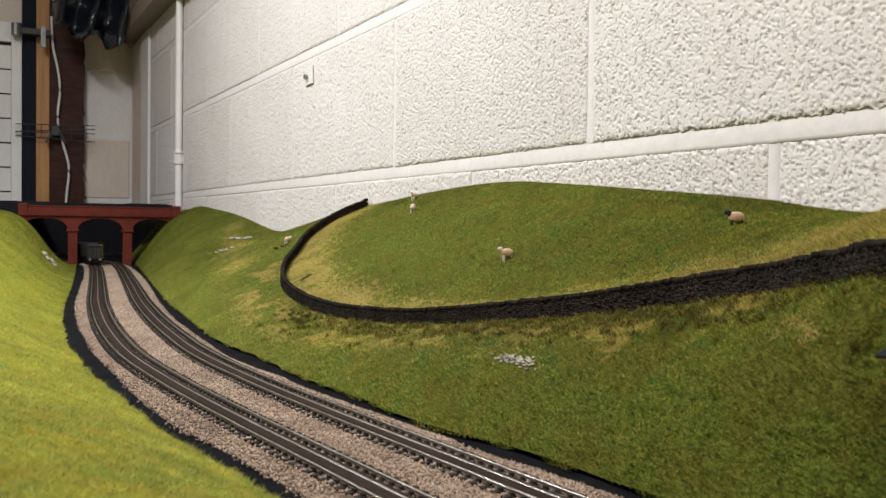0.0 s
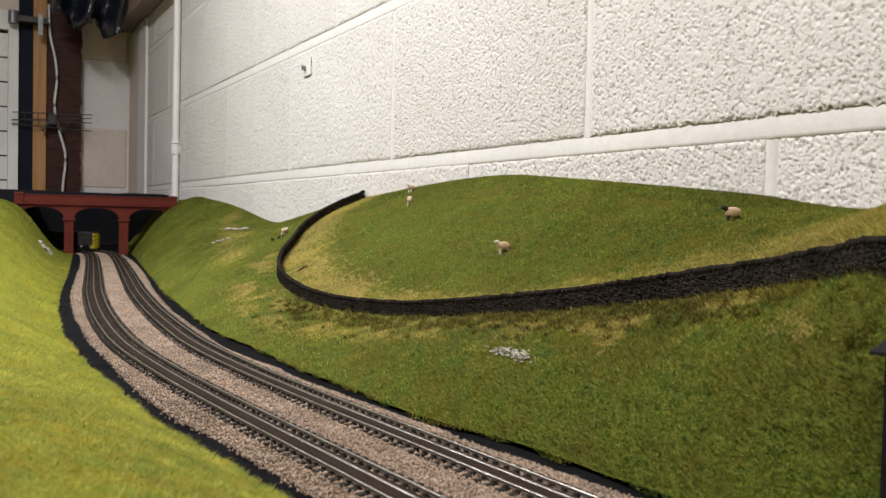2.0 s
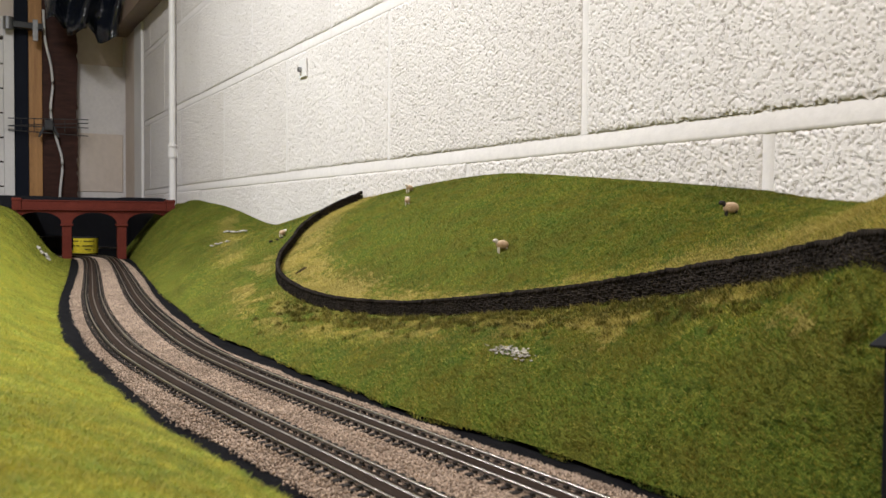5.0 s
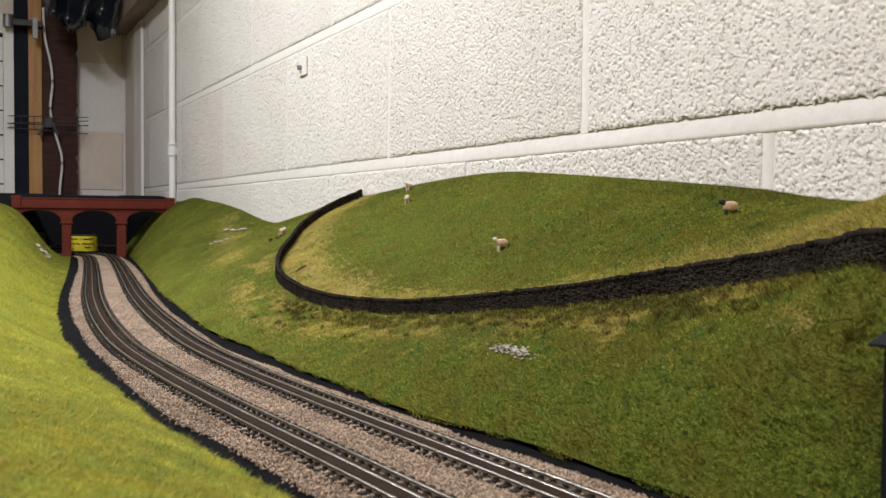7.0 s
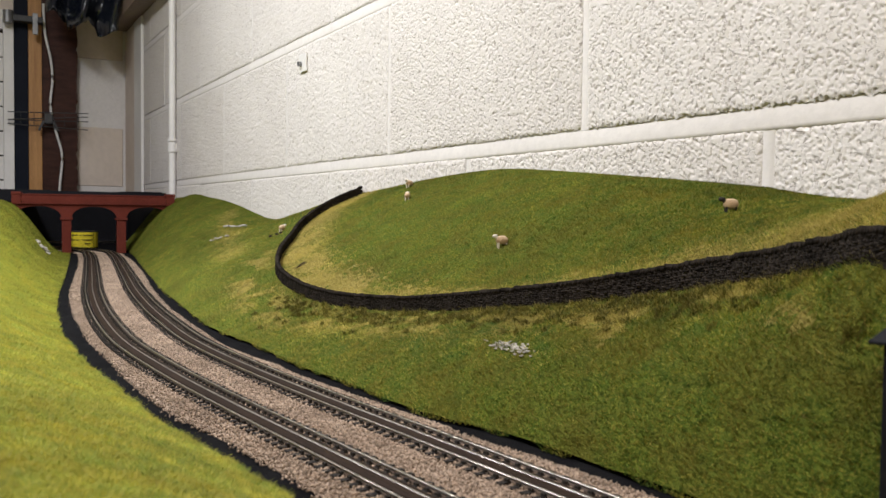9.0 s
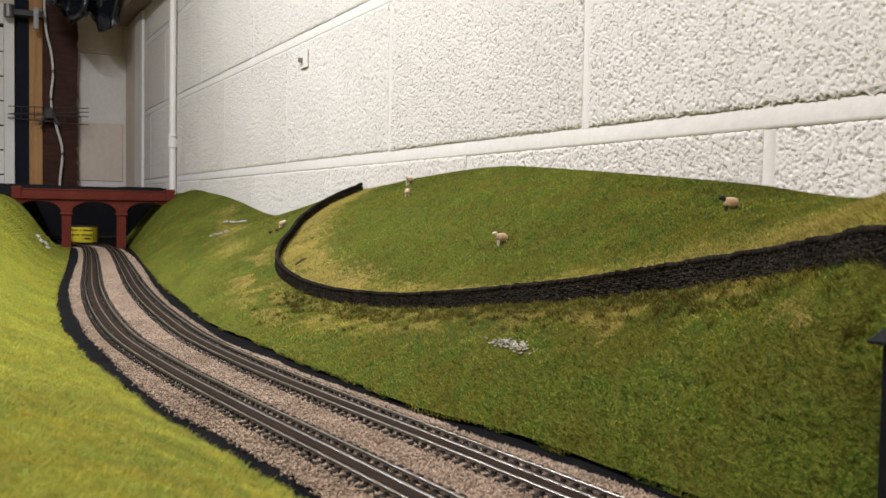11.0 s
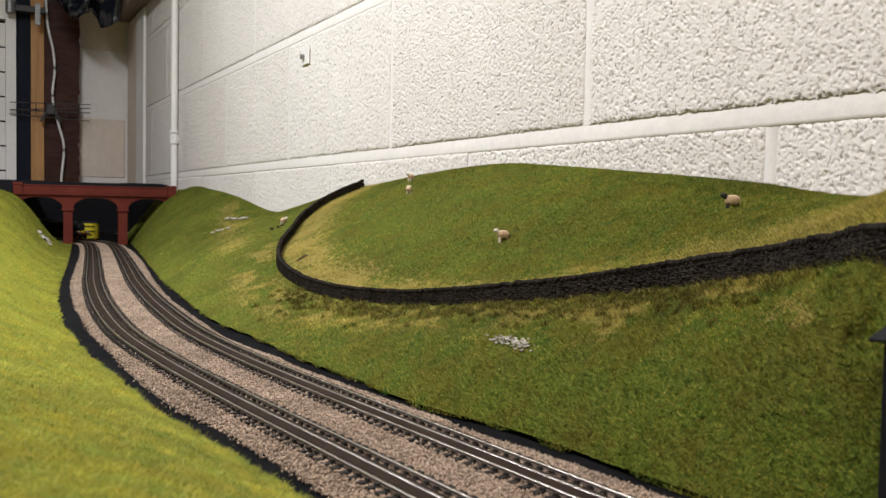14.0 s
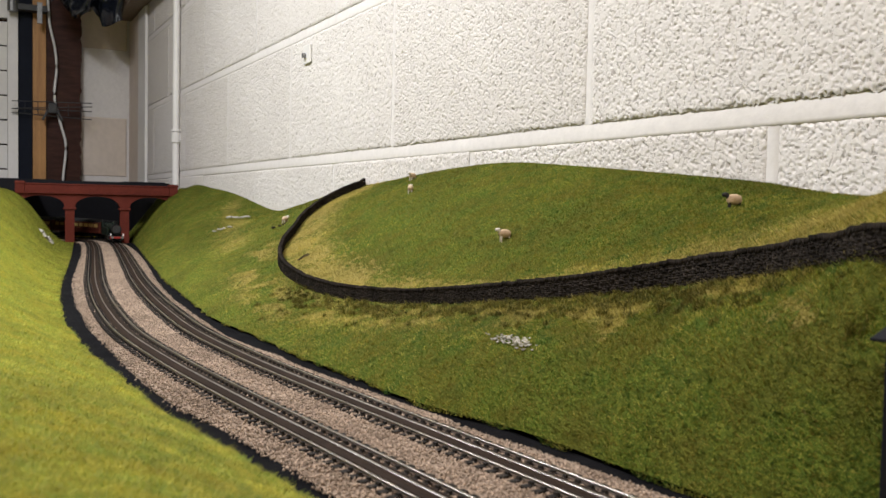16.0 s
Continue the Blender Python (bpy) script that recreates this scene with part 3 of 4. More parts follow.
def build_track(off, label):
    track = thing("railway_track", 0, 0, 0, 0, label, "railway track", "tracks through the cutting")
    for side in (-1, 1):
        g = off + side * 0.00875
        prof = [(g - 0.0012, 0.0040), (g + 0.0012, 0.0040), (g + 0.0004, 0.0046), (g + 0.0004, 0.0057), (g - 0.0004, 0.0057), (g - 0.0004, 0.0046)]
        v, f = sweep(prof, 0.0, S_END)
        rail = mesh_of("rail", v, f, M_RUST)
        rail.parent = track
        v, f = sweep([(g - 0.00052, 0.0057), (g + 0.00052, 0.0057), (g + 0.00052, RAIL_TOP), (g - 0.00052, RAIL_TOP)], 0.0, S_END)
        head = mesh_of("rail_head", v, f, M_RAIL)
        head.parent = rail
        tagged(head, "worn bright nickel running surface")
    strip = [(off - 0.0052, 0.0040), (off + 0.0052, 0.0040)] + [(off + 0.0052 * math.cos(k * math.pi / 12), 0.0043 + 0.0021 * math.sin(k * math.pi / 12)) for k in range(13)]
    v, f = sweep(strip, 0.0, S_END)
    ob = mesh_of("centre_strip", v, f, M_STRIP)
    ob.data.polygons.foreach_set("use_smooth", [True] * len(f))
    ob.parent = track
    tagged(ob, "smooth dark brown strip between the rails")
    # raised metal line, added to imitate the streak of sheen down the strip
    v, f = sweep([(off - 0.0009, 0.0059)] + [(off + 0.0009 * math.cos(k * math.pi / 8), 0.0061 + 0.0005 * math.sin(k * math.pi / 8)) for k in range(9)][::-1] + [(off + 0.0009, 0.0059)], 0.0, S_END)
    sheen_bead = mesh_of("sheen_bead", v, f, M_SHEEN_BEAD)
    sheen_bead.data.polygons.foreach_set("use_smooth", [True] * len(f))
    sheen_bead.parent = ob
    tagged(sheen_bead, "added metal bead standing in for the sheen along the strip")
    return track


def sleeper_mesh():
    bm = bmesh.new()
    box(bm, -0.00165, 0.00165, -0.0148, 0.0148, -0.0012, 0.0, 0.0)
    for side in (-1, 1):
        for out in (-1, 1):
            c = side * 0.00875 + out * 0.0016
            box(bm, -0.0011, 0.0011, c - 0.0007, c + 0.0007, 0.0, 0.0011)
    me = bpy.data.meshes.new("sleeper")
    bm.to_mesh(me)
    bm.free()
    me.materials.append(M_SLEEPER)
    return me


def lay_sleepers(track, off, me):
    pitch = 0.0074
    s0 = float(np.interp(0.12, PATH[:520, 1], ALONG[:520]))
    for k in range(300):
        x, y, a = at_track(s0 + k * pitch, off)
        ob = new("sleeper", me)
        ob.parent = track
        ob.matrix_basis = Matrix.Translation((float(x), float(y), 0.0048 + BED)) @ Matrix.Rotation(float(a), 4, "Z")
    co = np.array([v.co[:] for v in me.vertices])
    quads = np.array([p.vertices[:] for p in me.polygons])
    vs, fs = [], []
    for i, s in enumerate(np.arange(s0 + 300 * pitch, S_END, pitch)):
        x, y, a = (float(q) for q in at_track(s, off))
        c, n = math.cos(a), math.sin(a)
        vs.append(np.c_[co[:, 0] * c - co[:, 1] * n + x, co[:, 0] * n + co[:, 1] * c + y, co[:, 2] + 0.0048 + BED])
        fs.append(quads + i * len(co))
    ob = mesh_of("far_sleepers", np.concatenate(vs), np.concatenate(fs), M_SLEEPER)
    ob.parent = track
    tagged(ob, "", "", "", "stuff")


# ---- the drystone wall ----
def build_stone_wall():
    wall = thing("drystone_wall", 0, 0, 0, 0, "dark slate drystone wall winding over the hillside", "stone wall")
    p = np.array(STONE)
    t = np.r_[0, np.cumsum(np.hypot(*np.diff(p[:, :2], axis=0).T))]
    fx, fy = curve(t, p[:, 0]), curve(t, p[:, 1])
    rng = random.Random(4)
    tall = lambda y: 0.0108 + 0.0032 * min(1, max(0, (0.62 - y) / 0.2)) - 0.0035 * min(1, max(0, (0.36 - y) / 0.14))
    bm = bmesh.new()
    s, core = 0.0, []
    while s < t[-1]:
        x, y = float(fx(s)), float(fy(s))
        core.append((x, y, float(hill(x, y)[0])))
        s += 0.006
    # rubble core
    left, rt = [], []
    for i, (x, y, z) in enumerate(core):
        a, b = core[max(i - 1, 0)], core[min(i + 1, len(core) - 1)]
        d = Vector((b[0] - a[0], b[1] - a[1])).normalized()
        n = Vector((d.y, -d.x)) * 0.0019
        for row, q in ((left, -1), (rt, 1)):
            row.append((bm.verts.new((x + q * n.x, y + q * n.y, z - 0.003)), bm.verts.new((x + q * n.x * 0.8, y + q * n.y * 0.8, z + tall(y) - 0.001))))
    for i in range(len(core) - 1):
        bm.faces.new((left[i][0], left[i + 1][0], left[i + 1][1], left[i][1]))
        bm.faces.new((rt[i + 1][0], rt[i][0], rt[i][1], rt[i + 1][1]))
        bm.faces.new((left[i][1], left[i + 1][1], rt[i + 1][1], rt[i][1]))
    part("rubble_core", bm, M_STONE, wall)
    cube = np.array([(x, y, z) for x in (-.5, .5) for y in (-.5, .5) for z in (-.5, .5)])
    quad = np.array([(0, 1, 3, 2), (4, 6, 7, 5), (0, 4, 5, 1), (2, 3, 7, 6), (0, 2, 6, 4), (1, 5, 7, 3)])

    def stones(name, rows, label):
        vs, fs = [], []
        for x, y, z, a, lx, ly, lz, tip in rows:
            q = cube * (lx, ly, lz) * np.array([[rng.uniform(0.75, 1.1) for _ in range(3)] for _ in range(8)])
            ct, st = math.cos(tip), math.sin(tip)
            q = np.c_[q[:, 0] * ct - q[:, 2] * st, q[:, 1], q[:, 0] * st + q[:, 2] * ct]
            c, n = math.cos(a), math.sin(a)
            fs.append(quad + 8 * len(vs))
            vs.append(np.c_[q[:, 0] * c - q[:, 1] * n + x, q[:, 0] * n + q[:, 1] * c + y, q[:, 2] + z])
        ob = mesh_of(name, np.concatenate(vs), np.concatenate(fs), M_STONE)
        ob.parent = wall
        tagged(ob, label, "", "", "stuff")
    face, cope = [], []
    for course in range(9):
        s = rng.uniform(0, 0.003)
        while s < t[-1]:
            ln = rng.uniform(0.0016, 0.0042)
            x, y = float(fx(s)), float(fy(s))
            x2, y2 = float(fx(s + 0.002)), float(fy(s + 0.002))
            a = math.atan2(y2 - y, x2 - x)
            z = float(hill(x, y)[0]) + 0.0004 + course * (tall(y) - 0.0014) / 9 + rng.uniform(-0.0002, 0.0002)
            face.append((x, y, z, a, ln, 0.0046 + rng.uniform(-0.0004, 0.0008) - course * 0.00013, tall(y) / 8.6, rng.uniform(-0.12, 0.12)))
            if course == 8:
                for j in range(2):
                    s2 = s + ln * (j - 0.5) / 2
                    xx, yy = float(fx(s2)), float(fy(s2))
                    cope.append((xx, yy, z + 0.0019 + rng.uniform(-0.0004, 0.0006), a, ln / 2 * 0.95, 0.0044, 0.0030, rng.uniform(-0.4, 0.4)))
            s += ln
    stones("course_stones", face, "")
    stones("coping_stones", cope, "upright jagged coping stones")


# ---- the bridge ----
BR_Y, BR_T = 2.40, 0.055
BR_TURN = 6.0


def build_bridge():
    br = thing("road_bridge", 0.294, BR_Y, 0.0, -BR_TURN, "brick-red three-arched road bridge over both tracks", "bridge")
    pier_x, pier_w = 0.0646, 0.0235
    spring, crown, top = 0.084, 0.1125, 0.121
    half = 0.192

    def arch(x):
        """Underside height across the bridge; None where a pier stands."""
        for c, h in ((0.0, pier_x - pier_w / 2), (-2 * pier_x, pier_x - pier_w / 2), (2 * pier_x, pier_x - pier_w / 2)):
            u = (x - c) / h
            if abs(u) <= 1.0:
                return spring + (crown - spring) * math.sqrt(max(0, 1 - abs(u) ** 2.3))
        return spring
    xs = sorted(set([round(x, 5) for x in np.linspace(-half + 0.006, half, 180)]))
    bm = bmesh.new()
    rows = []
    for x in xs:
        z = arch(x)
        rows.append([bm.verts.new((x, y, zz)) for y in (0.0, BR_T) for zz in (z, top)])
    for a, b in zip(rows, rows[1:]):
        bm.faces.new((a[0], b[0], b[1], a[1]))
        bm.faces.new((b[2], a[2], a[3], b[3]))
        bm.faces.new((a[1], b[1], b[3], a[3]))
        bm.faces.new((b[0], a[0], a[2], b[2]))
    bm.faces.new((rows[0][0], rows[0][1], rows[0][3], rows[0][2]))
    bm.faces.new((rows[-1][1], rows[-1][0], rows[-1][2], rows[-1][3]))
    part("arched_wall", bm, M_BRIDGE, br)
    for sx in (-1, 1):
        bm = bmesh.new()
        box(bm, sx * pier_x - pier_w / 2 + 0.0008, sx * pier_x + pier_w / 2 - 0.0008, -0.001, BR_T + 0.001, -0.009, spring - 0.0052, 0.0008)
        pier = part("pier", bm, M_BRIDGE, br)
        bm = bmesh.new()
        box(bm, sx * pier_x - pier_w / 2 - 0.003, sx * pier_x + pier_w / 2 + 0.003, -0.004, BR_T + 0.004, spring - 0.005, spring + 0.0005, 0.0008)
        part("pier_cap", bm, M_BRIDGE, pier)
        bm = bmesh.new()
        px = 0.184 if sx > 0 else -0.1775
        box(bm, px - 0.0105, px + 0.0105, -0.006, BR_T + 0.006, 0.117, 0.1475, 0.001)
        box(bm, px - 0.0115, px + 0.0115, -0.007, BR_T + 0.007, 0.1405, 0.1450, 0.001)
        part("end_pillar", bm, M_BRIDGE, br)
    bm = bmesh.new()
    box(bm, -half + 0.006, half, -0.0055, -0.0005, 0.1175, 0.1205, 0.0006)
    part("string_course", bm, M_BRIDGE, br)
    for y0, y1 in ((-0.002, 0.004), (BR_T - 0.004, BR_T + 0.002)):
        bm = bmesh.new()
        box(bm, -0.1665, 0.173, y0, y1, 0.1212, 0.1395, 0.0)
        par = part("parapet", bm, M_BRIDGE, br)
        bm = bmesh.new()
        box(bm, -0.1665, 0.173, y0 - 0.0015, y1 + 0.0015, 0.1397, 0.1428, 0.0006)
        part("coping", bm, M_BRIDGE, par)


def build_hidden_yard():
    """Black-lined box behind the bridge, in which the tracks turn away."""
    bm = bmesh.new()
    box(bm, -1.30, 0.485, 2.475, 2.485, 0.124, 0.152)
    structure("wall_fascia", bm, M_BLACK, "black fascia board behind the bridge", "board")
    # two unseen boards added as light blockers, open above the tub
    bm = bmesh.new()
    box(bm, -1.30, 0.200, 2.486, 3.30, 0.144, 0.154)
    structure("yard_shade_board", bm, M_BLACK, "added unseen black board keeping light off the hidden tracks", "board")
    bm = bmesh.new()
    box(bm, 0.375, 0.475, 2.486, 2.90, 0.144, 0.154)
    structure("side_shade_board", bm, M_BLACK, "added unseen black board shading the slope beside the block wall", "board")
    bm = bmesh.new()
    box(bm, -1.30, 0.53, 3.302, 3.312, -0.004, 0.150)
    structure("wall_yard_back", bm, M_BLACK, "black back board of the hidden tracks", "board")
    bm = bmesh.new()
    box(bm, -1.312, -1.302, 1.0, 3.31, -0.004, 0.150)
    structure("wall_yard_end", bm, M_BLACK, "black end board of the hidden tracks", "board")
    bm = bmesh.new()
    box(bm, 0.515, 0.528, 2.52, 3.30, -0.004, 0.128)
    structure("wall_yard_side", bm, M_BLACK, "black side board of the hidden tracks", "board")
    bm = bmesh.new()
    box(bm, -1.30, 0.529, 2.472, 3.30, -0.020, -0.0105)
    structure("yard_floor", bm, M_ASH, "black floor of the hidden tracks", "board")
    bm = bmesh.new()
    box(bm, -1.35, 0.529, -0.32, 3.32, -0.040, -0.0205)
    structure("baseboard_top", bm, M_CHIP, "timber top of the layout table", "table top")


# ---- the room ----
Z1 = 0.189


def build_room():
    bm = bmesh.new()
    box(bm, 0.5335, 0.70, -2.6, 3.62, -0.95, 1.55)
    wall = structure("wall_east", bm, M_MORTAR, "white-painted concrete block wall with smooth mortar joints", "wall")
    bm = bmesh.new()
    box(bm, -3.0, 0.5335, 3.405, 3.62, -0.95, 1.55)
    back = structure("wall_north", bm, M_MORTAR, "cream-white painted block wall at the end of the room", "wall")
    bm = bmesh.new()
    box(bm, -3.2, -3.0, -2.6, 3.62, -0.95, 1.55)
    structure("wall_west", bm, M_PLASTER, "plain white painted wall", "wall")
    bm = bmesh.new()
    box(bm, -3.2, 0.70, -2.8, -2.6, -0.95, 1.55)
    structure("wall_south", bm, M_PLASTER, "plain white painted wall", "wall")
    bm = bmesh.new()
    box(bm, -3.2, 0.70, -2.8, 3.62, -1.05, -0.95)
    structure("floor", bm, M_FLOOR, "grey concrete garage floor", "floor")
    bm = bmesh.new()
    box(bm, -3.2, 0.70, -2.8, 3.62, 1.55, 1.65)
    structure("ceiling", bm, M_PLASTER, "plain white ceiling", "ceiling")

    def field(n, k, reach, seed):
        """Smooth random field with features of about reach cells."""
        g = np.random.default_rng(seed).normal(size=(n, k))
        fy, fx = np.fft.fftfreq(n)[:, None], np.fft.fftfreq(k)[None]
        q = np.fft.ifft2(np.fft.fft2(g) * np.exp(-(fy * fy + fx * fx) * (1.35 * reach) ** 2)).real
        return q / q.std()

    def rough_block(w, h, cell, seed):
        """A block whose open-textured face is full of ragged pits."""
        n, k = int(w / cell) + 1, int(h / cell) + 1
        f = field(n, k, 0.0019 / cell, seed) + 0.6 * field(n, k, 0.0011 / cell, seed + 1)
        pit = np.clip((f - 0.95) / 0.35, 0, 1)
        deep = np.clip(field(n, k, 0.0022 / cell, seed + 2) - 2.5, 0, 1)
        d = 0.0014 * pit + 0.0025 * deep + 0.00009 * field(n, k, 0.005 / cell, seed + 3)
        y, z = np.meshgrid(np.linspace(0, w, n), np.linspace(0, h, k), indexing="ij")
        rim = np.minimum(np.minimum(y, w - y), np.minimum(z, h - z))
        d += 0.0013 * np.clip(1 - rim / 0.0040, 0, 1) ** 2
        ragged = 0.0006 * field(n, k, 0.0022 / cell, seed + 4)
        z = z + np.where(rim < 0.003, ragged, 0) * (np.minimum(z, h - z) < 0.003)
        v = np.c_[np.clip(d, -0.001, 0.0032).ravel(), y.ravel(), z.ravel()]
        i = (np.arange(n - 1)[:, None] * k + np.arange(k - 1)[None]).ravel()
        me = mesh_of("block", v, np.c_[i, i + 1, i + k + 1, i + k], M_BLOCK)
        me.data.polygons.foreach_set("use_smooth", [True] * len(i))
        mesh = me.data
        bpy.data.objects.remove(me)
        return mesh

    def blank(w, h):
        bm = bmesh.new()
        c = 0.003
        front = [(0, c, c * 0.6), (0, w - c, c * 0.6), (0, w - c, h - c), (0, c, h - c)]
        rim = [(0.0032, 0, 0), (0.0032, w, 0), (0.0032, w, h), (0.0032, 0, h)]
        a, b = [bm.verts.new(q) for q in front], [bm.verts.new(q) for q in rim]
        bm.faces.new(a[::-1])
        for i in range(4):
            bm.faces.new((b[i], a[i], a[(i + 1) % 4], b[(i + 1) % 4]))
        me = bpy.data.meshes.new("block")
        bmesh.ops.recalc_face_normals(bm, faces=bm.faces)
        bm.to_mesh(me)
        bm.free()
        me.materials.append(M_BLOCK)
        return me
    rough = [rough_block(0.440, 0.208, 0.0011, 30 + 7 * k) for k in range(3)]
    middle = [rough_block(0.440, 0.208, 0.0020, 90 + 7 * k) for k in range(2)]
    full, half = blank(0.440, 0.208), blank(0.215, 0.208)
    plain = blank(0.440, 0.208)
    plain.materials[0] = M_CREAM
    rng = random.Random(9)
    for n in range(-1, 5):
        z = Z1 + 0.225 * n
        shift = 0.0 if n % 2 == 0 else 0.225
        for k in range(-3, 11):
            y = 2.05 - shift - 0.45 * k + 0.005
            if y > 3.2 or y < -1.6:
                continue
            short = y + 0.44 > 3.39
            if not short and 0.0 < y < 0.8 and -1 < n + 1 < 3:
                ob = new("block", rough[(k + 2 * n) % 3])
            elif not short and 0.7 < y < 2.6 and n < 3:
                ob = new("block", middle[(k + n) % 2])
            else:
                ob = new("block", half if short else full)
            ob.parent = wall
            ob.matrix_basis = pose(0.530 + rng.uniform(-0.0006, 0.0006), y, z, 0, 0, rng.uniform(-0.08, 0.08))
    # struck mortar joints: smooth, deepest under the upper block and flush with the lower one
    for n in range(-1, 5):
        z = Z1 + 0.225 * n - 0.007
        bm = bmesh.new()
        prof = [(0.0020, 0.0100), (0.0018, 0.0068), (0.0014, 0.0045), (0.0009, -0.001), (0.0005, -0.0075), (0.0008, -0.0102), (0.0034, -0.0125)]
        rows = [[bm.verts.new((0.530 + a, y, z + b)) for a, b in prof] for y in (-1.6, 3.395)]
        for p, q, r, t in zip(rows[0], rows[0][1:], rows[1][1:], rows[1]):
            bm.faces.new((p, q, r, t))
        part("bed_joint", bm, M_MORTAR, wall, smooth=True)
        for k in range(-3, 11):
            y = 2.05 - (0.0 if n % 2 == 0 else 0.225) - 0.45 * k
            if -1.6 < y < 3.38:
                bm = bmesh.new()
                rows = [[bm.verts.new((0.530 + a, y + b, zz)) for b, a in ((-0.0075, 0.0034), (-0.0052, 0.0012), (0.0, 0.0016), (0.0052, 0.0012), (0.0075, 0.0034))] for zz in (z + 0.006, z + 0.219)]
                for p, q, r, t in zip(rows[0], rows[0][1:], rows[1][1:], rows[1]):
                    bm.faces.new((p, q, r, t))
                part("head_joint", bm, M_MORTAR, wall, smooth=True)
    for n in range(-1, 4):
        z = Z1 + 0.225 * n
        for k in range(4):
            ob = new("block", plain)
            ob.parent = back
            ob.matrix_basis = pose(0.515 - 0.45 * k - (0.225 if n % 2 else 0.0), 3.401, z, 0, 0, 90)


def build_far_end():
    """What stands against the end wall."""
    bm = bmesh.new()
    box(bm, 0.5225, 0.5295, 3.200, 3.395, 0.156, 0.74, 0.002)
    structure("trim_corner", bm, M_CREAM, "cream boxed-in corner pilaster", "pilaster")
    bm = bmesh.new()
    box(bm, 0.5200, 0.5293, 3.06, 3.197, 0.156, 0.74, 0.002)
    structure("trim_trunking", bm, M_WHITE, "white cable trunking in the corner", "trunking")
    # white downpipe with a collar
    pipe = thing("wall_pipe", 0.5185, 2.56, 0.0, 0, "white-painted pipe clipped to the block wall", "pipe")
    bm = bmesh.new()
    cyl(bm, (0, 0, 0.05), (0, 0, 1.5), 0.0095, seg=28)
    part("pipe", bm, M_WHITE, pipe)
    bm = bmesh.new()
    cyl(bm, (0, 0, 0.268), (0, 0, 0.296), 0.0125, seg=18)
    cyl(bm, (0, 0, 0.298), (0, 0, 0.304), 0.0140, seg=18)
    part("collar", bm, M_WHITE, pipe)
    bm = bmesh.new()
    box(bm, 0.006, 0.0112, -0.008, 0.008, 0.275, 0.290, 0.001)
    part("clip", bm, M_WHITE, pipe)
    # timber shelf under the roof
    bm = bmesh.new()
    box(bm, 0.470, 0.529, 1.9, 3.395, 0.745, 0.80, 0.002)
    shelf = part("wall_shelf", bm, M_SHELF)
    tagged(shelf, "brownish timber shelf along the wall top", "shelf")
    # dark brown board with a ragged edge
    bm = bmesh.new()
    rng = random.Random(3)
    zs = np.arange(0.0, 1.2, 0.012)
    rows = []
    for z in zs:
        e = 0.357 + rng.uniform(-0.004, 0.003)
        rows.append([bm.verts.new(q) for q in ((0.246, 3.36, z), (e, 3.36, z), (e, 3.375, z), (0.246, 3.375, z))])
    for a, b in zip(rows, rows[1:]):
        for i in range(4):
            bm.faces.new((a[i], a[(i + 1) % 4], b[(i + 1) % 4], b[i]))
    bm.faces.new(rows[0][::-1]), bm.faces.new(rows[-1])
    board = part("brown_board", bm, M_BROWN)
    tagged(board, "dark brown stained board with a ragged edge", "board")
    bm = bmesh.new()
    box(bm, 0.203, 0.2445, 3.35, 3.38, 0.0, 1.3, 0.001)
    tagged(part("pine_plank", bm, M_PINE), "orange-stained pine plank standing upright", "plank")
    bm = bmesh.new()
    box(bm, 0.160, 0.2015, 3.345, 3.39, 0.0, 1.3, 0.001)
    tagged(part("dark_post", bm, M_NAVY), "navy-black upright post beside the door", "post")
    # louvred white door
    door = thing("door_1", 0, 0, 0, 0, "white louvred door with grey slat shadows", "door", "", "structure")
    bm = bmesh.new()
    box(bm, 0.126, 0.1575, 3.33, 3.37, -0.9, 0.765, 0.001)
    part("stile", bm, M_WHITE, door)
    bm = bmesh.new()
    box(bm, -0.5, 0.1255, 3.33, 3.37, 0.70, 0.765, 0.001)
    part("rail", bm, M_WHITE, door)
    bm = bmesh.new()
    box(bm, -0.5, 0.1255, 3.362, 3.37, -0.9, 0.699)
    part("backing", bm, M_BROWN, door)
    for k in range(19):
        bm = bmesh.new()
        z = -0.86 + k * 0.0818
        box(bm, -0.5, 0.1255, -0.006, 0.006, 0.0, 0.0765, 0.001)
        bmesh.ops.transform(bm, matrix=pose(0, 3.35, z, 4, 0, 0), verts=bm.verts)
        part("slat", bm, M_WHITE, door)
    # bracket, hanging bag, cable, aerial
    br = thing("wall_bracket", 0.185, 3.30, 0.735, 0, "grey steel clamp bracket on the post", "bracket")
    bm = bmesh.new()
    box(bm, -0.06, 0.06, -0.012, 0.03, -0.010, 0.010, 0.002)
    part("arm", bm, M_DARKMETAL, br)
    bm = bmesh.new()
    cyl(bm, (-0.045, -0.005, -0.018), (-0.045, -0.005, 0.022), 0.016)
    part("clamp", bm, M_STEEL, br)
    bm = bmesh.new()
    box(bm, 0.028, 0.044, -0.015, -0.005, -0.05, 0.02, 0.001)
    part("plate", bm, M_STEEL, br)
    bm = bmesh.new()
    bmesh.ops.create_grid(bm, x_segments=26, y_segments=14, size=0.5)
    for v in bm.verts:
        u, w = v.co.x + 0.5, v.co.y + 0.5
        sag = 0.03 * math.sin(u * 9) + 0.02 * math.sin(u * 23 + 1)
        low = 0.70 + 0.012 * math.sin(u * 14) + 0.02 * (u < 0.3) - 0.012 * (u > 0.72) + 0.015 * (0.55 < u < 0.72)
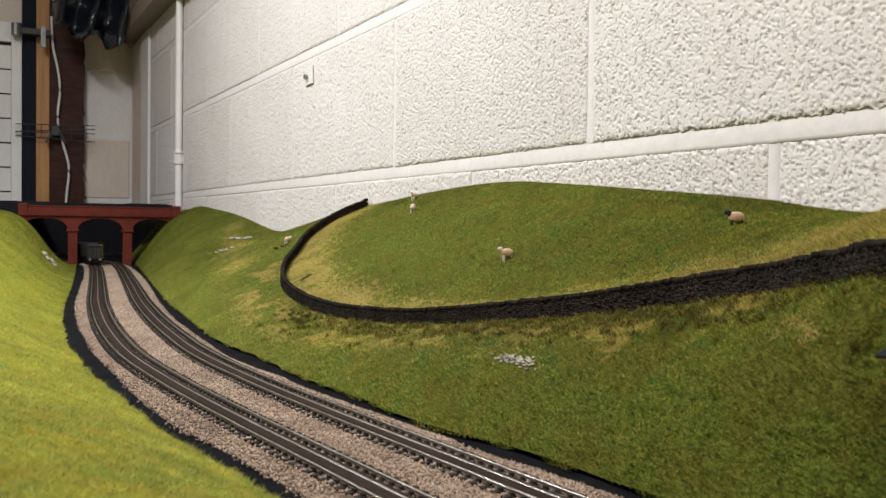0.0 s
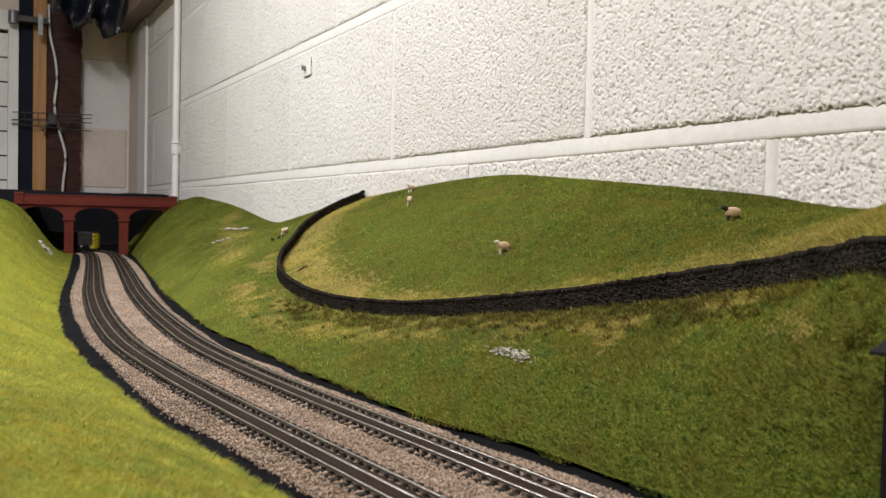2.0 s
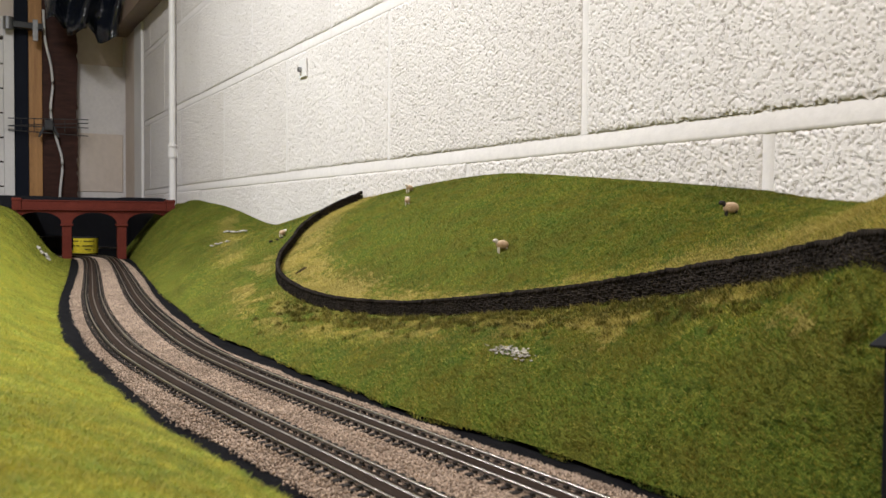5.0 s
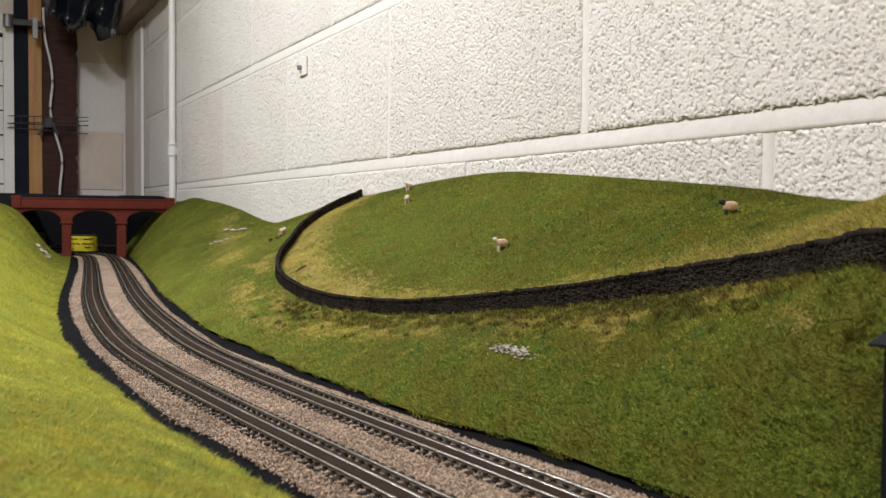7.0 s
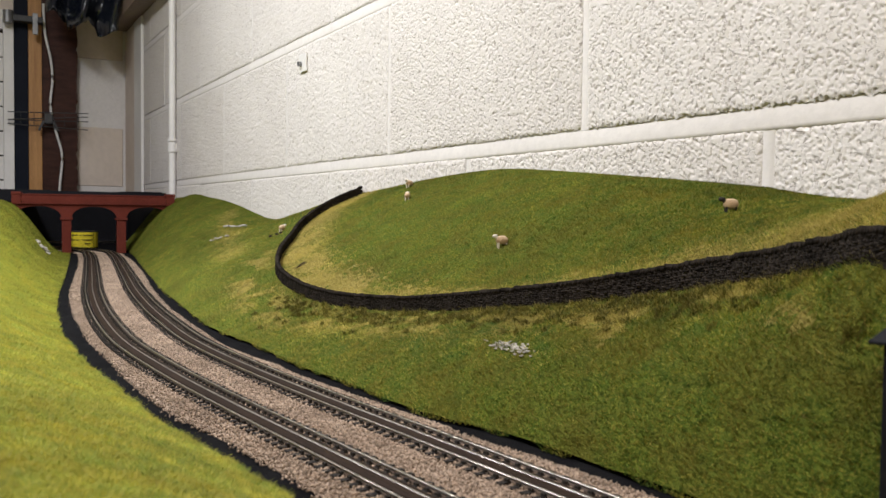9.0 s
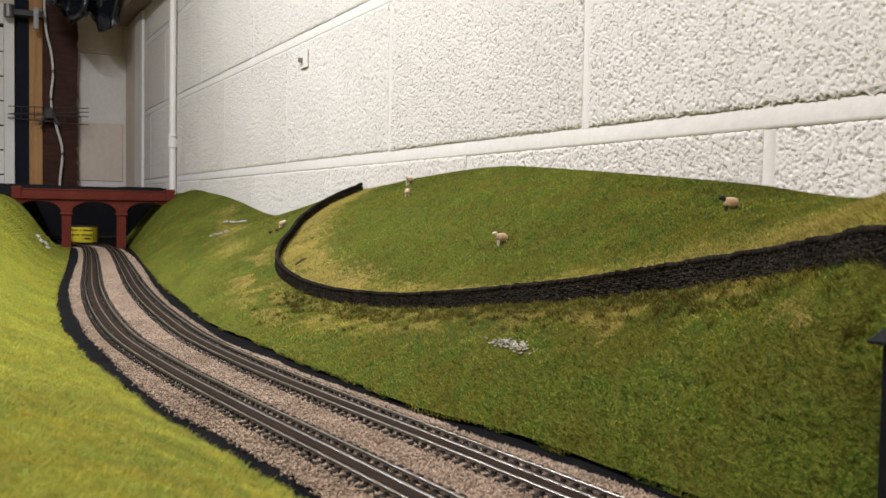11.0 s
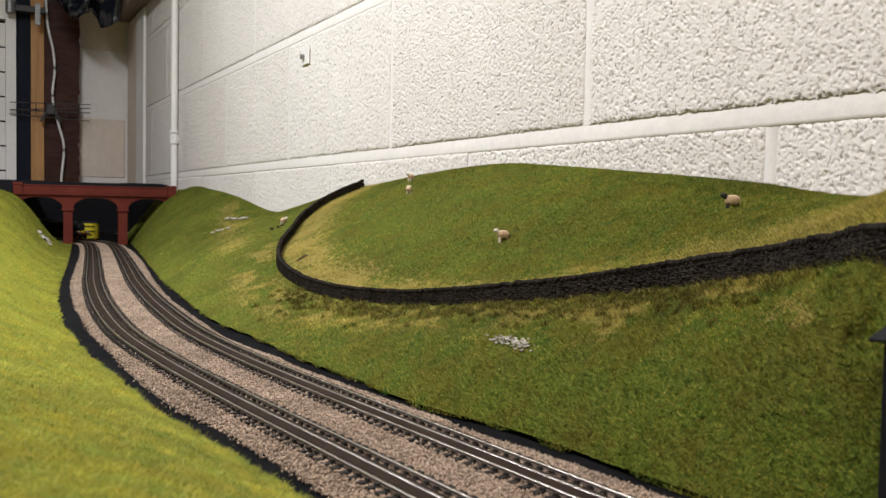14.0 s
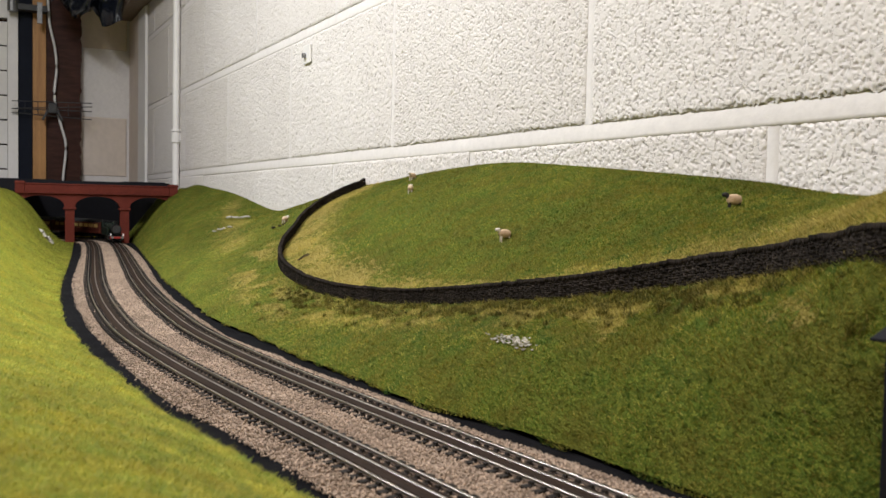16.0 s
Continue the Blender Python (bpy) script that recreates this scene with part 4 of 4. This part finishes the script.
        v.co = Vector((0.238 + 0.224 * u, 3.12 + 0.035 * math.sin(u * 15 + w * 4) * (0.3 + w) + 0.02 * math.sin(w * 11 + u * 4), 1.0 + (low - 1.0) * w))
    bmesh.ops.solidify(bm, geom=bm.faces, thickness=0.004)
    bag = part("plastic_bag", bm, M_BAG, smooth=True)
    tagged(bag, "glossy black plastic sheeting hanging in folds", "plastic sheet")
    bm = bmesh.new()
    hang = curve((0.15, 0.188, 0.305, 0.353, 0.45, 0.557, 0.615, 0.693, 0.761, 0.80), (0.296, 0.298, 0.3035, 0.291, 0.2695, 0.2765, 0.271, 0.255, 0.250, 0.249))
    tube(bm, [(float(hang(z)), 3.335, z) for z in np.linspace(0.80, 0.15, 50)], 0.0042)
    tagged(part("white_cable", bm, M_CABLE, smooth=True), "white electric cable hanging down the brown board", "cable")
    aer = thing("aerial", 0.262, 3.315, 0.408, 0, "small black aerial with thin crossing rods", "aerial")
    bm = bmesh.new()
    box(bm, -0.014, 0.014, -0.012, 0.012, -0.016, 0.020, 0.005)
    part("hub", bm, M_DARKMETAL, aer)
    for i, (dx, dz, tilt) in enumerate(((0, 0.022, -2), (0, 0.004, -5), (0, -0.004, -1.5), (0, -0.024, 2))):
        bm = bmesh.new()
        cyl(bm, (-0.125, -0.012 + 0.006 * i, 0), (0.125, -0.012 + 0.006 * i, 0), 0.0016, seg=6)
        bmesh.ops.transform(bm, matrix=pose(dx, 0, dz, 0, tilt, 0), verts=bm.verts)
        part("rod", bm, M_DARKMETAL, aer)
    for x in (-0.085, -0.045, 0.05, 0.09):
        bm = bmesh.new()
        cyl(bm, (x, 0.0, -0.02), (x, 0.0, 0.02), 0.0014, seg=6)
        part("spoke", bm, M_DARKMETAL, aer)
    for x in (-0.015, 0.015):
        bm = bmesh.new()
        box(bm, x - 0.004, x + 0.004, -0.008, 0.008, -0.042, -0.006, 0.002)
        bmesh.ops.rotate(bm, verts=bm.verts, cent=(x, 0, -0.006), matrix=Matrix.Rotation(radians(25 if x < 0 else -25), 3, "Y"))
        part("foot", bm, M_DARKMETAL, aer)
    # small white wall plate with a grey hook
    plate = thing("hook_plate", 0.5285, 1.505, 0.3665, 0, "small white plate with a grey hook", "hook")
    bm = bmesh.new()
    box(bm, -0.002, 0.0008, -0.020, 0.016, -0.016, 0.016, 0.001)
    part("plate", bm, M_WHITE, plate)
    bm = bmesh.new()
    cyl(bm, (-0.008, 0.004, -0.002), (-0.002, 0.004, -0.002), 0.0045)
    part("hook", bm, M_STEEL, plate)


# ---- small things on the hillside ----
def sheep(x, y, heading, face, label, long=0.0135):
    z = float(hill(x, y)[0])
    ob = thing("sheep", x, y, z - 0.0014, heading, label, "sheep", "sheep on the hillside")
    k = long / 0.0135
    bm = bmesh.new()
    ball(bm, (0, 0, 0.0066 * k), 0.0040 * k, 1.35, 0.86, 0.92, 14, 10)
    rng = random.Random(int(x * 1000))
    for v in bm.verts:
        v.co += (v.co - Vector((0, 0, 0.0066 * k))).normalized() * rng.uniform(-0.0003, 0.0004)
    part("fleece", bm, M_FLEECE, ob, smooth=True)
    bm = bmesh.new()
    ball(bm, (0.0062 * k, 0, 0.0098 * k), 0.0018 * k, 1.35, 0.8, 0.95, 10, 8)
    cyl(bm, (0.0035 * k, 0, 0.0075 * k), (0.0060 * k, 0, 0.0098 * k), 0.0017 * k, 0.0012 * k, 8)
    head = part("head", bm, face, ob, smooth=True)
    for s in (-1, 1):
        bm = bmesh.new()
        ball(bm, (0.0050 * k, s * 0.0019 * k, 0.0107 * k), 0.0008 * k, 0.6, 1.4, 0.6, 6, 5)
        part("ear", bm, face, head)
        for fx in (-0.0033, 0.0033):
            bm = bmesh.new()
            cyl(bm, (fx * k, s * 0.0018 * k, -0.0026), (fx * k, s * 0.0018 * k, 0.0045 * k), 0.00055 * k, 0.0008 * k, 7)
            part("leg", bm, face, ob)
    return ob


def outcrop(name, x, y, n, spread, size, seed, label, on=None, way=(0.06, -1.0), paint=None, sink=0.0016):
    """A scatter of broken pale stones pressed into the turf."""
    on = on or (lambda a, b: float(hill(a, b)[0]))
    ob = thing(name, x, y, on(x, y), 0, label, "rock")
    rng = random.Random(seed)
    for i in range(n):
        a, b = rng.gauss(0, spread[0]), rng.gauss(0, spread[1])
        dx, dy = a * way[0] - b * way[1], a * way[1] + b * way[0]
        bm = bmesh.new()
        bmesh.ops.create_icosphere(bm, subdivisions=1, radius=size * rng.uniform(0.5, 1.2))
        for v in bm.verts:
            v.co *= rng.uniform(0.7, 1.25)
            v.co.z *= 0.4
        bmesh.ops.transform(bm, matrix=pose(dx, dy, on(x + dx, y + dy) - on(x, y) + sink, rng.uniform(-20, 20), rng.uniform(-20, 20), rng.uniform(0, 360)), verts=bm.verts)
        part("stone", bm, paint or M_ROCK, ob)


def build_log():
    a, b = (0.447, 1.728), (0.472, 1.655)
    za, zb = float(hill(*a)[0]), float(hill(*b)[0])
    log = thing("fallen_log", a[0], a[1], za, 0, "thin pale fallen log on the far slope", "log")
    bm = bmesh.new()
    tube(bm, [(t * (b[0] - a[0]), t * (b[1] - a[1]), t * (zb - za) + 0.0018 + 0.0012 * math.sin(t * 9)) for t in np.linspace(0, 1, 9)], 0.0017, 7)
    part("trunk", bm, M_ROCK, log)
    bm = bmesh.new()
    cyl(bm, (0.006, -0.018, 0.002), (0.001, -0.030, 0.007), 0.0010, 0.0005, 6)
    part("branch", bm, M_SLEEPER, log)


def build_twig():
    x, y = 0.318, 0.925
    twig = thing("dead_twig", x, y, float(hill(x, y)[0]), 0, "small dead brown twig in the straw grass", "twig")
    for dx, dy, h in ((0.010, -0.006, 0.003), (0.006, -0.012, 0.006), (-0.004, -0.010, 0.004)):
        bm = bmesh.new()
        z = float(hill(x + dx, y + dy)[0]) - float(hill(x, y)[0])
        tube(bm, [(0, 0, 0.001), (dx * 0.5, dy * 0.5, z * 0.5 + h * 0.7), (dx, dy, z + h)], 0.0006, 6)
        part("branch", bm, M_WEED_STEM, twig)


def build_hut():
    x, y = 0.2618, 0.1686
    hut = thing("lineside_hut", x, y, 0.027, 20, "dark grey lineside hut with an overhanging cap roof", "hut")
    bm = bmesh.new()
    box(bm, -0.011, 0.011, -0.011, 0.011, -0.032, 0.0410, 0.0005)
    part("wall", bm, M_HUT, hut)
    bm = bmesh.new()
    box(bm, -0.0145, 0.0145, -0.0145, 0.0145, 0.0411, 0.0420, 0.0002)
    part("eaves", bm, M_HUT, hut)
    bm = bmesh.new()
    bmesh.ops.create_cone(bm, cap_ends=True, segments=4, radius1=0.0205, radius2=0.003, depth=0.0125, matrix=pose(0, 0, 0.0483, 0, 0, 45))
    part("roof", bm, M_HUT, hut)
    bm = bmesh.new()
    box(bm, -0.0122, -0.0112, -0.004, 0.004, -0.008, 0.028, 0.0002)
    part("door", bm, M_HUT, hut)


def build_tub():
    tub = thing("yellow_tub", 0.302, 2.70, -0.0105, 0, "round yellow tub with black printing", "tub")
    r, h = 0.038, 0.042
    bm = bmesh.new()
    cyl(bm, (0, 0, 0.010), (0, 0, h + 0.01), r * 0.985, r, 48)
    part("tub_wall", bm, M_YELLOW, tub, smooth=False)
    bm = bmesh.new()
    cyl(bm, (0, 0, 0), (0, 0, 0.0098), r * 0.9, r * 0.97, 48)
    part("foot", bm, M_BLACK, tub)
    bm = bmesh.new()
    cyl(bm, (0, 0, h + 0.0102), (0, 0, h + 0.0132), r * 1.01, r * 1.01, 48)
    part("lid", bm, M_INK, tub)

    def bar(a0, a1, z0, z1):
        bm = bmesh.new()
        n = max(2, int((a1 - a0) / 3))
        ring = [[bm.verts.new(((r + 0.0012) * math.cos(radians(a0 + (a1 - a0) * i / n)), (r + 0.0012) * math.sin(radians(a0 + (a1 - a0) * i / n)), z)) for z in (z0, z1)] for i in range(n + 1)]
        for p, q in zip(ring, ring[1:]):
            bm.faces.new((p[0], q[0], q[1], p[1]))
        part("print_bar", bm, M_INK, tub)
    for row, spans in ((0.043, ((-150, -118), (-110, -104), (-97, -56))), (0.030, ((-150, -132), (-126, -112), (-103, -60))), (0.020, ((-92, -68),))):
        for a0, a1 in spans:
            bar(a0, a1, row, row + 0.0022)
    for a in (-142.5, -56):
        bar(a, a + 1.6, 0.012, h + 0.008)


# ---- trains ----
def wheelset(parent, x):
    for s in (-1, 1):
        bm = bmesh.new()
        cyl(bm, (x, s * 0.0072, 0.0063), (x, s * 0.0092, 0.0063), 0.0063, seg=20)
        cyl(bm, (x, s * 0.0066, 0.0063), (x, s * 0.0072, 0.0063), 0.0071, seg=20)
        part("wheel", bm, M_SOOT, parent)


def buffers(parent, x, way, z=0.0135):
    for s in (-1, 1):
        bm = bmesh.new()
        cyl(bm, (x, s * 0.0114, z), (x + way * 0.005, s * 0.0114, z), 0.0016, seg=10)
        cyl(bm, (x + way * 0.005, s * 0.0114, z), (x + way * 0.0062, s * 0.0114, z), 0.0031, seg=14)
        part("buffer", bm, M_STEEL, parent)


def wagon(name, length, label, category, roofed):
    ob = thing(name, 0, 0, 0, 0, label, category)
    h = length / 2
    bm = bmesh.new()
    box(bm, -h, h, -0.0155, 0.0155, 0.0125, 0.0165, 0.0004)
    part("underframe", bm, M_SOOT, ob)
    bm = bmesh.new()
    box(bm, -h + 0.006, h - 0.006, -0.0130, 0.0130, 0.0035, 0.0124, 0.0006)
    part("brake_gear", bm, M_SOOT, ob)
    bm = bmesh.new()
    box(bm, -h, h, -0.0165, 0.0165, 0.0166, 0.044, 0.0005)
    if not roofed:
        r = bmesh.ops.create_cube(bm, size=1.0, matrix=Matrix.Translation((0, 0, 0.0445)) @ Matrix.Diagonal((length - 0.004, 0.029, 0.002, 1)))
    body = part("body", bm, M_VAN, ob)
    n = int(length / 0.012)
    for s in (-1, 1):
        for k in range(n + 1):
            bm = bmesh.new()
            x = -h + 0.001 + (length - 0.002) * k / n
            box(bm, x - 0.0007, x + 0.0007, s * 0.0165, s * 0.0173, 0.017, 0.0435)
            part("strap", bm, M_SOOT, body)
        for k in range(4):
            bm = bmesh.new()
            y = -0.0135 + 0.009 * k
            box(bm, *sorted((s * h, s * (h + 0.0008))), y - 0.0006, y + 0.0006, 0.017, 0.0435)
            part("end_post", bm, M_SOOT, body)
    if roofed:
        bm = bmesh.new()
        cyl(bm, (-h - 0.002, 0, 0.0235), (h + 0.002, 0, 0.0235), 0.0268, seg=64)
        bmesh.ops.bisect_plane(bm, geom=bm.verts[:] + bm.edges[:] + bm.faces[:], plane_co=(0, 0, 0.0442), plane_no=(0, 0, -1), clear_outer=True)
        part("roof", bm, M_ROOF, ob)
    for x in (-h * 0.55, h * 0.55):
        wheelset(ob, x)
    for w in (-1, 1):
        buffers(ob, w * h, w)
    return ob


def coach():
    ob = thing("railway_coach", 0, 0, 0, 0, "dark brown railway coach with amber-lit windows and a grey roof", "railway coach", "passenger train")
    h = 0.128
    bm = bmesh.new()
    box(bm, -h, h, -0.0175, 0.0175, 0.015, 0.0275, 0.001)
    part("lower_side", bm, M_MAROON, ob)
    bm = bmesh.new()
    box(bm, -h, h, -0.0172, 0.0172, 0.0276, 0.0435, 0.001)
    up = part("upper_side", bm, M_MAROON, ob)
    for s in (-1, 1):
        for k in range(9):
            bm = bmesh.new()
            x = -h + 0.018 + k * 0.0275
            box(bm, x - 0.0105, x + 0.0105, *sorted((s * 0.0171, s * 0.0176)), 0.0305, 0.0395, 0.0)
            part("window", bm, M_YELLOW_DIM, up)
    bm = bmesh.new()
    cyl(bm, (-h, 0, 0.031), (h, 0, 0.031), 0.0214, seg=48)
    bmesh.ops.bisect_plane(bm, geom=bm.verts[:] + bm.edges[:] + bm.faces[:], plane_co=(0, 0, 0.0437), plane_no=(0, 0, -1), clear_outer=True)
    part("roof", bm, M_ROOF, ob)
    bm = bmesh.new()
    box(bm, -0.062, 0.062, -0.0125, 0.0125, 0.0045, 0.0149, 0.0006)
    part("underframe", bm, M_SOOT, ob)
    for c in (-0.085, 0.085):
        bm = bmesh.new()
        box(bm, c - 0.02, c + 0.02, -0.012, 0.012, 0.0055, 0.0135, 0.001)
        bogie = part("bogie", bm, M_SOOT, ob)
        for dx in (-0.015, 0.015):
            wheelset(bogie, c + dx)
    return ob


M_YELLOW_DIM = surface("window_blind", (0.52, 0.36, 0.12), (0.62, 0.44, 0.16), 0.4, 20, 300, 0.02, 0.0002)


def locomotive():
    """Its front looks along -x of the line, towards the viewer: built facing +x."""
    ob = thing("steam_locomotive", 0, 0, 0, 0, "dark green steam tank locomotive with a red buffer beam", "locomotive", "passenger train")
    bm = bmesh.new()
    cyl(bm, (-0.035, 0, 0.032), (0.062, 0, 0.032), 0.0125, 0.0112, 28)
    part("boiler", bm, M_LOCO, ob, smooth=False)
    bm = bmesh.new()
    cyl(bm, (0.062, 0, 0.032), (0.079, 0, 0.032), 0.0118, 0.0118, 28)
    sm = part("smokebox", bm, M_SOOT, ob)
    bm = bmesh.new()
    cyl(bm, (0.079, 0, 0.032), (0.0808, 0, 0.032), 0.0098, 0.0085, 24)
    cyl(bm, (0.0808, 0, 0.032), (0.083, 0, 0.032), 0.0012, 0.0012, 8)
    part("smokebox_door", bm, M_STEEL_DARK, sm)
    bm = bmesh.new()
    cyl(bm, (0.071, 0, 0.043), (0.071, 0, 0.0525), 0.0043, 0.0050, 16)
    part("chimney", bm, M_SOOT, sm)
    bm = bmesh.new()
    ball(bm, (0.025, 0, 0.0445), 0.0052, 1, 1, 1.1)
    part("dome", bm, M_LOCO, ob, smooth=True)
    bm = bmesh.new()
    box(bm, -0.075, -0.035, -0.0125, 0.0125, 0.0165, 0.0435, 0.003)
    part("firebox", bm, M_LOCO, ob)
    bm = bmesh.new()
    box(bm, -0.100, -0.074, -0.0165, 0.0165, 0.0165, 0.0465, 0.002)
    cab = part("cab", bm, M_LOCO, ob)
    bm = bmesh.new()
    box(bm, -0.108, -0.072, -0.0175, 0.0175, 0.0467, 0.0495, 0.0015)
    part("cab_roof", bm, M_SOOT, cab)
    bm = bmesh.new()
    box(bm, -0.100, 0.088, -0.0165, 0.0165, 0.0145, 0.0163, 0.0004)
    part("running_plate", bm, M_SOOT, ob)
    bm = bmesh.new()
    box(bm, -0.098, 0.086, -0.0075, 0.0075, 0.006, 0.0144, 0.0004)
    part("frames", bm, M_SOOT, ob)
    bm = bmesh.new()
    box(bm, 0.0882, 0.0905, -0.0165, 0.0165, 0.0108, 0.0152, 0.0003)
    part("buffer_beam", bm, M_RED, ob)
    buffers(ob, 0.0905, 1)
    for s in (-1, 1):
        bm = bmesh.new()
        cyl(bm, (0.050, s * 0.0145, 0.0105), (0.075, s * 0.0145, 0.0105), 0.0048, seg=16)
        part("cylinder", bm, M_SOOT, ob)
        bm = bmesh.new()
        box(bm, -0.072, 0.030, *sorted((s * 0.0126, s * 0.0163)), 0.0168, 0.0345, 0.0008)
        part("side_tank", bm, M_LOCO, ob)
        # bright glint at each buffer, put in as a small white-painted block
        bm = bmesh.new()
        box(bm, 0.0870, 0.0900, s * 0.0142 - 0.0016, s * 0.0142 + 0.0016, 0.0168, 0.0225, 0.0004)
        part("buffer_glint", bm, M_WHITE, ob, "white block standing in for the glint on a buffer")
    for x, r in ((0.062, 0.0065), (0.085, 0.0065), (0.018, 0.0125), (-0.012, 0.0125), (-0.042, 0.0125)):
        for s in (-1, 1):
            bm = bmesh.new()
            cyl(bm, (x, s * 0.0076, r), (x, s * 0.0096, r), r, seg=28)
            part("wheel", bm, M_SOOT, ob)
    return ob


M_WEED_STEM = surface("dead_wood", (0.05, 0.035, 0.018), (0.10, 0.07, 0.035), 0.9, 60, 600, 0.3, 0.0003)
M_STEEL_DARK = surface("smokebox_grey", (0.02, 0.02, 0.021), (0.035, 0.035, 0.036), 0.45, 30, 300, 0.05, 0.0002)
OFF = 0.0255


def on_line(s, off, half, forward):
    """The pose of a vehicle whose bogies stand half metres either side of s."""
    x0, y0, _ = at_track(s - half, off)
    x1, y1, _ = at_track(s + half, off)
    a = math.atan2(float(y1 - y0), float(x1 - x0)) + (0 if forward else math.pi)
    return pose(float(x0 + x1) / 2, float(y0 + y1) / 2, RAIL_TOP + BED, 0, 0, math.degrees(a))


def build_trains():
    goods = [wagon("brake_van", 0.084, "dark weathered goods brake van with a curved roof", "brake van", True)]
    for _ in range(2):
        goods.append(wagon("goods_wagon", 0.076, "dark loaded goods wagon", "goods wagon", False))
    return goods, [locomotive(), coach(), coach()]


def motions():
    """The goods train draws away round the bend; the passenger train comes out from it."""
    goods, express = TRAINS
    for k, v in enumerate(goods):
        lead = (0.042, 0.136, 0.226)[k]
        rows = []
        for i in range(0, 33):
            t = i * 0.5
            s = S_BRIDGE + float(np.interp(t, (0, 0.5, 1, 2, 3, 3.5, 4.2, 6.3, 9, 16), (-0.050, 0.000, 0.052, 0.117, 0.152, 0.170, 0.206, 0.34, 0.55, 1.13)))
            rows.append((t, on_line(s + lead, -OFF, 0.022, True)))
        walk(v, rows)
    marks = np.array([(0, 1.36), (7.0, 1.36), (8.0, 1.33), (9.0, 1.22), (10.0, 1.06), (11.0, 0.885), (12.0, 0.705), (13.0, 0.485), (13.4, 0.405), (13.8, 0.322),
                      (14.2, 0.238), (14.6, 0.164), (15.0, 0.104), (15.5, 0.036), (16.0, -0.050)])
    for k, v in enumerate(express):
        lag, half = ((0.092, 0.05), (0.334, 0.085), (0.598, 0.085))[k]
        rows = []
        for t in list(np.arange(0, 13, 0.5)) + list(np.arange(13.0, 16.01, 0.25)):
            s = S_BRIDGE + float(np.interp(t, marks[:, 0], marks[:, 1]))
            rows.append((float(t), on_line(s + lag, OFF, half, False)))
        walk(v, rows)


# ---- build, the largest first ----
build_room()
build_ground()
build_line()
build_bridge()
build_hidden_yard()
build_far_end()
build_stone_wall()
sheep(0.402, 0.641, 165, M_WHITEFACE, "pale pinkish sheep with a white face on the grass")
sheep(0.467, 0.449, 150, M_BLACKFACE, "pale pinkish sheep with a black face and legs")
sheep(0.466, 0.956, 60, M_WHITEFACE, "small pale sheep seen end-on near the crest")
sheep(0.510, 1.040, 200, M_WHITEFACE, "small pale sheep close to the block wall")
sheep(0.396, 1.212, 30, M_WHITEFACE, "white-faced sheep beside a dark stone")
outcrop("rock_outcrop", 0.2694, 0.421, 90, (0.0105, 0.0019), 0.0013, 5, "flat pale limestone outcrop in the turf", sink=0.0010)
outcrop("rock_outcrop", 0.374, 1.47, 16, (0.030, 0.004), 0.0032, 6, "low pale limestone outcrop in straw grass")
outcrop("rock_outcrop", 0.460, 1.685, 12, (0.024, 0.002), 0.0028, 7, "narrow pale limestone slab on the far slope")
outcrop("rock_outcrop", 0.146, 2.003, 26, (0.012, 0.0035), 0.0066, 8, "pale limestone rocks on the near bank", lambda a, b: float(bank(a, b)))
outcrop("dark_stone", 0.389, 1.198, 5, (0.006, 0.002), 0.0042, 9, "dark weathered stone lying beside a sheep", None, (0.9, -0.4), M_STONE)
build_log()
build_twig()
build_hut()
build_tub()
TRAINS = build_trains()
TRACKS = [build_track(-OFF, "brown-sleepered track with bright worn rails, receding line"), build_track(OFF, "brown-sleepered track with bright worn rails beside the hillside")]
build_grass()
SLEEPER = sleeper_mesh()
for track, off in zip(TRACKS, (-OFF, OFF)):
    lay_sleepers(track, off, SLEEPER)
motions()
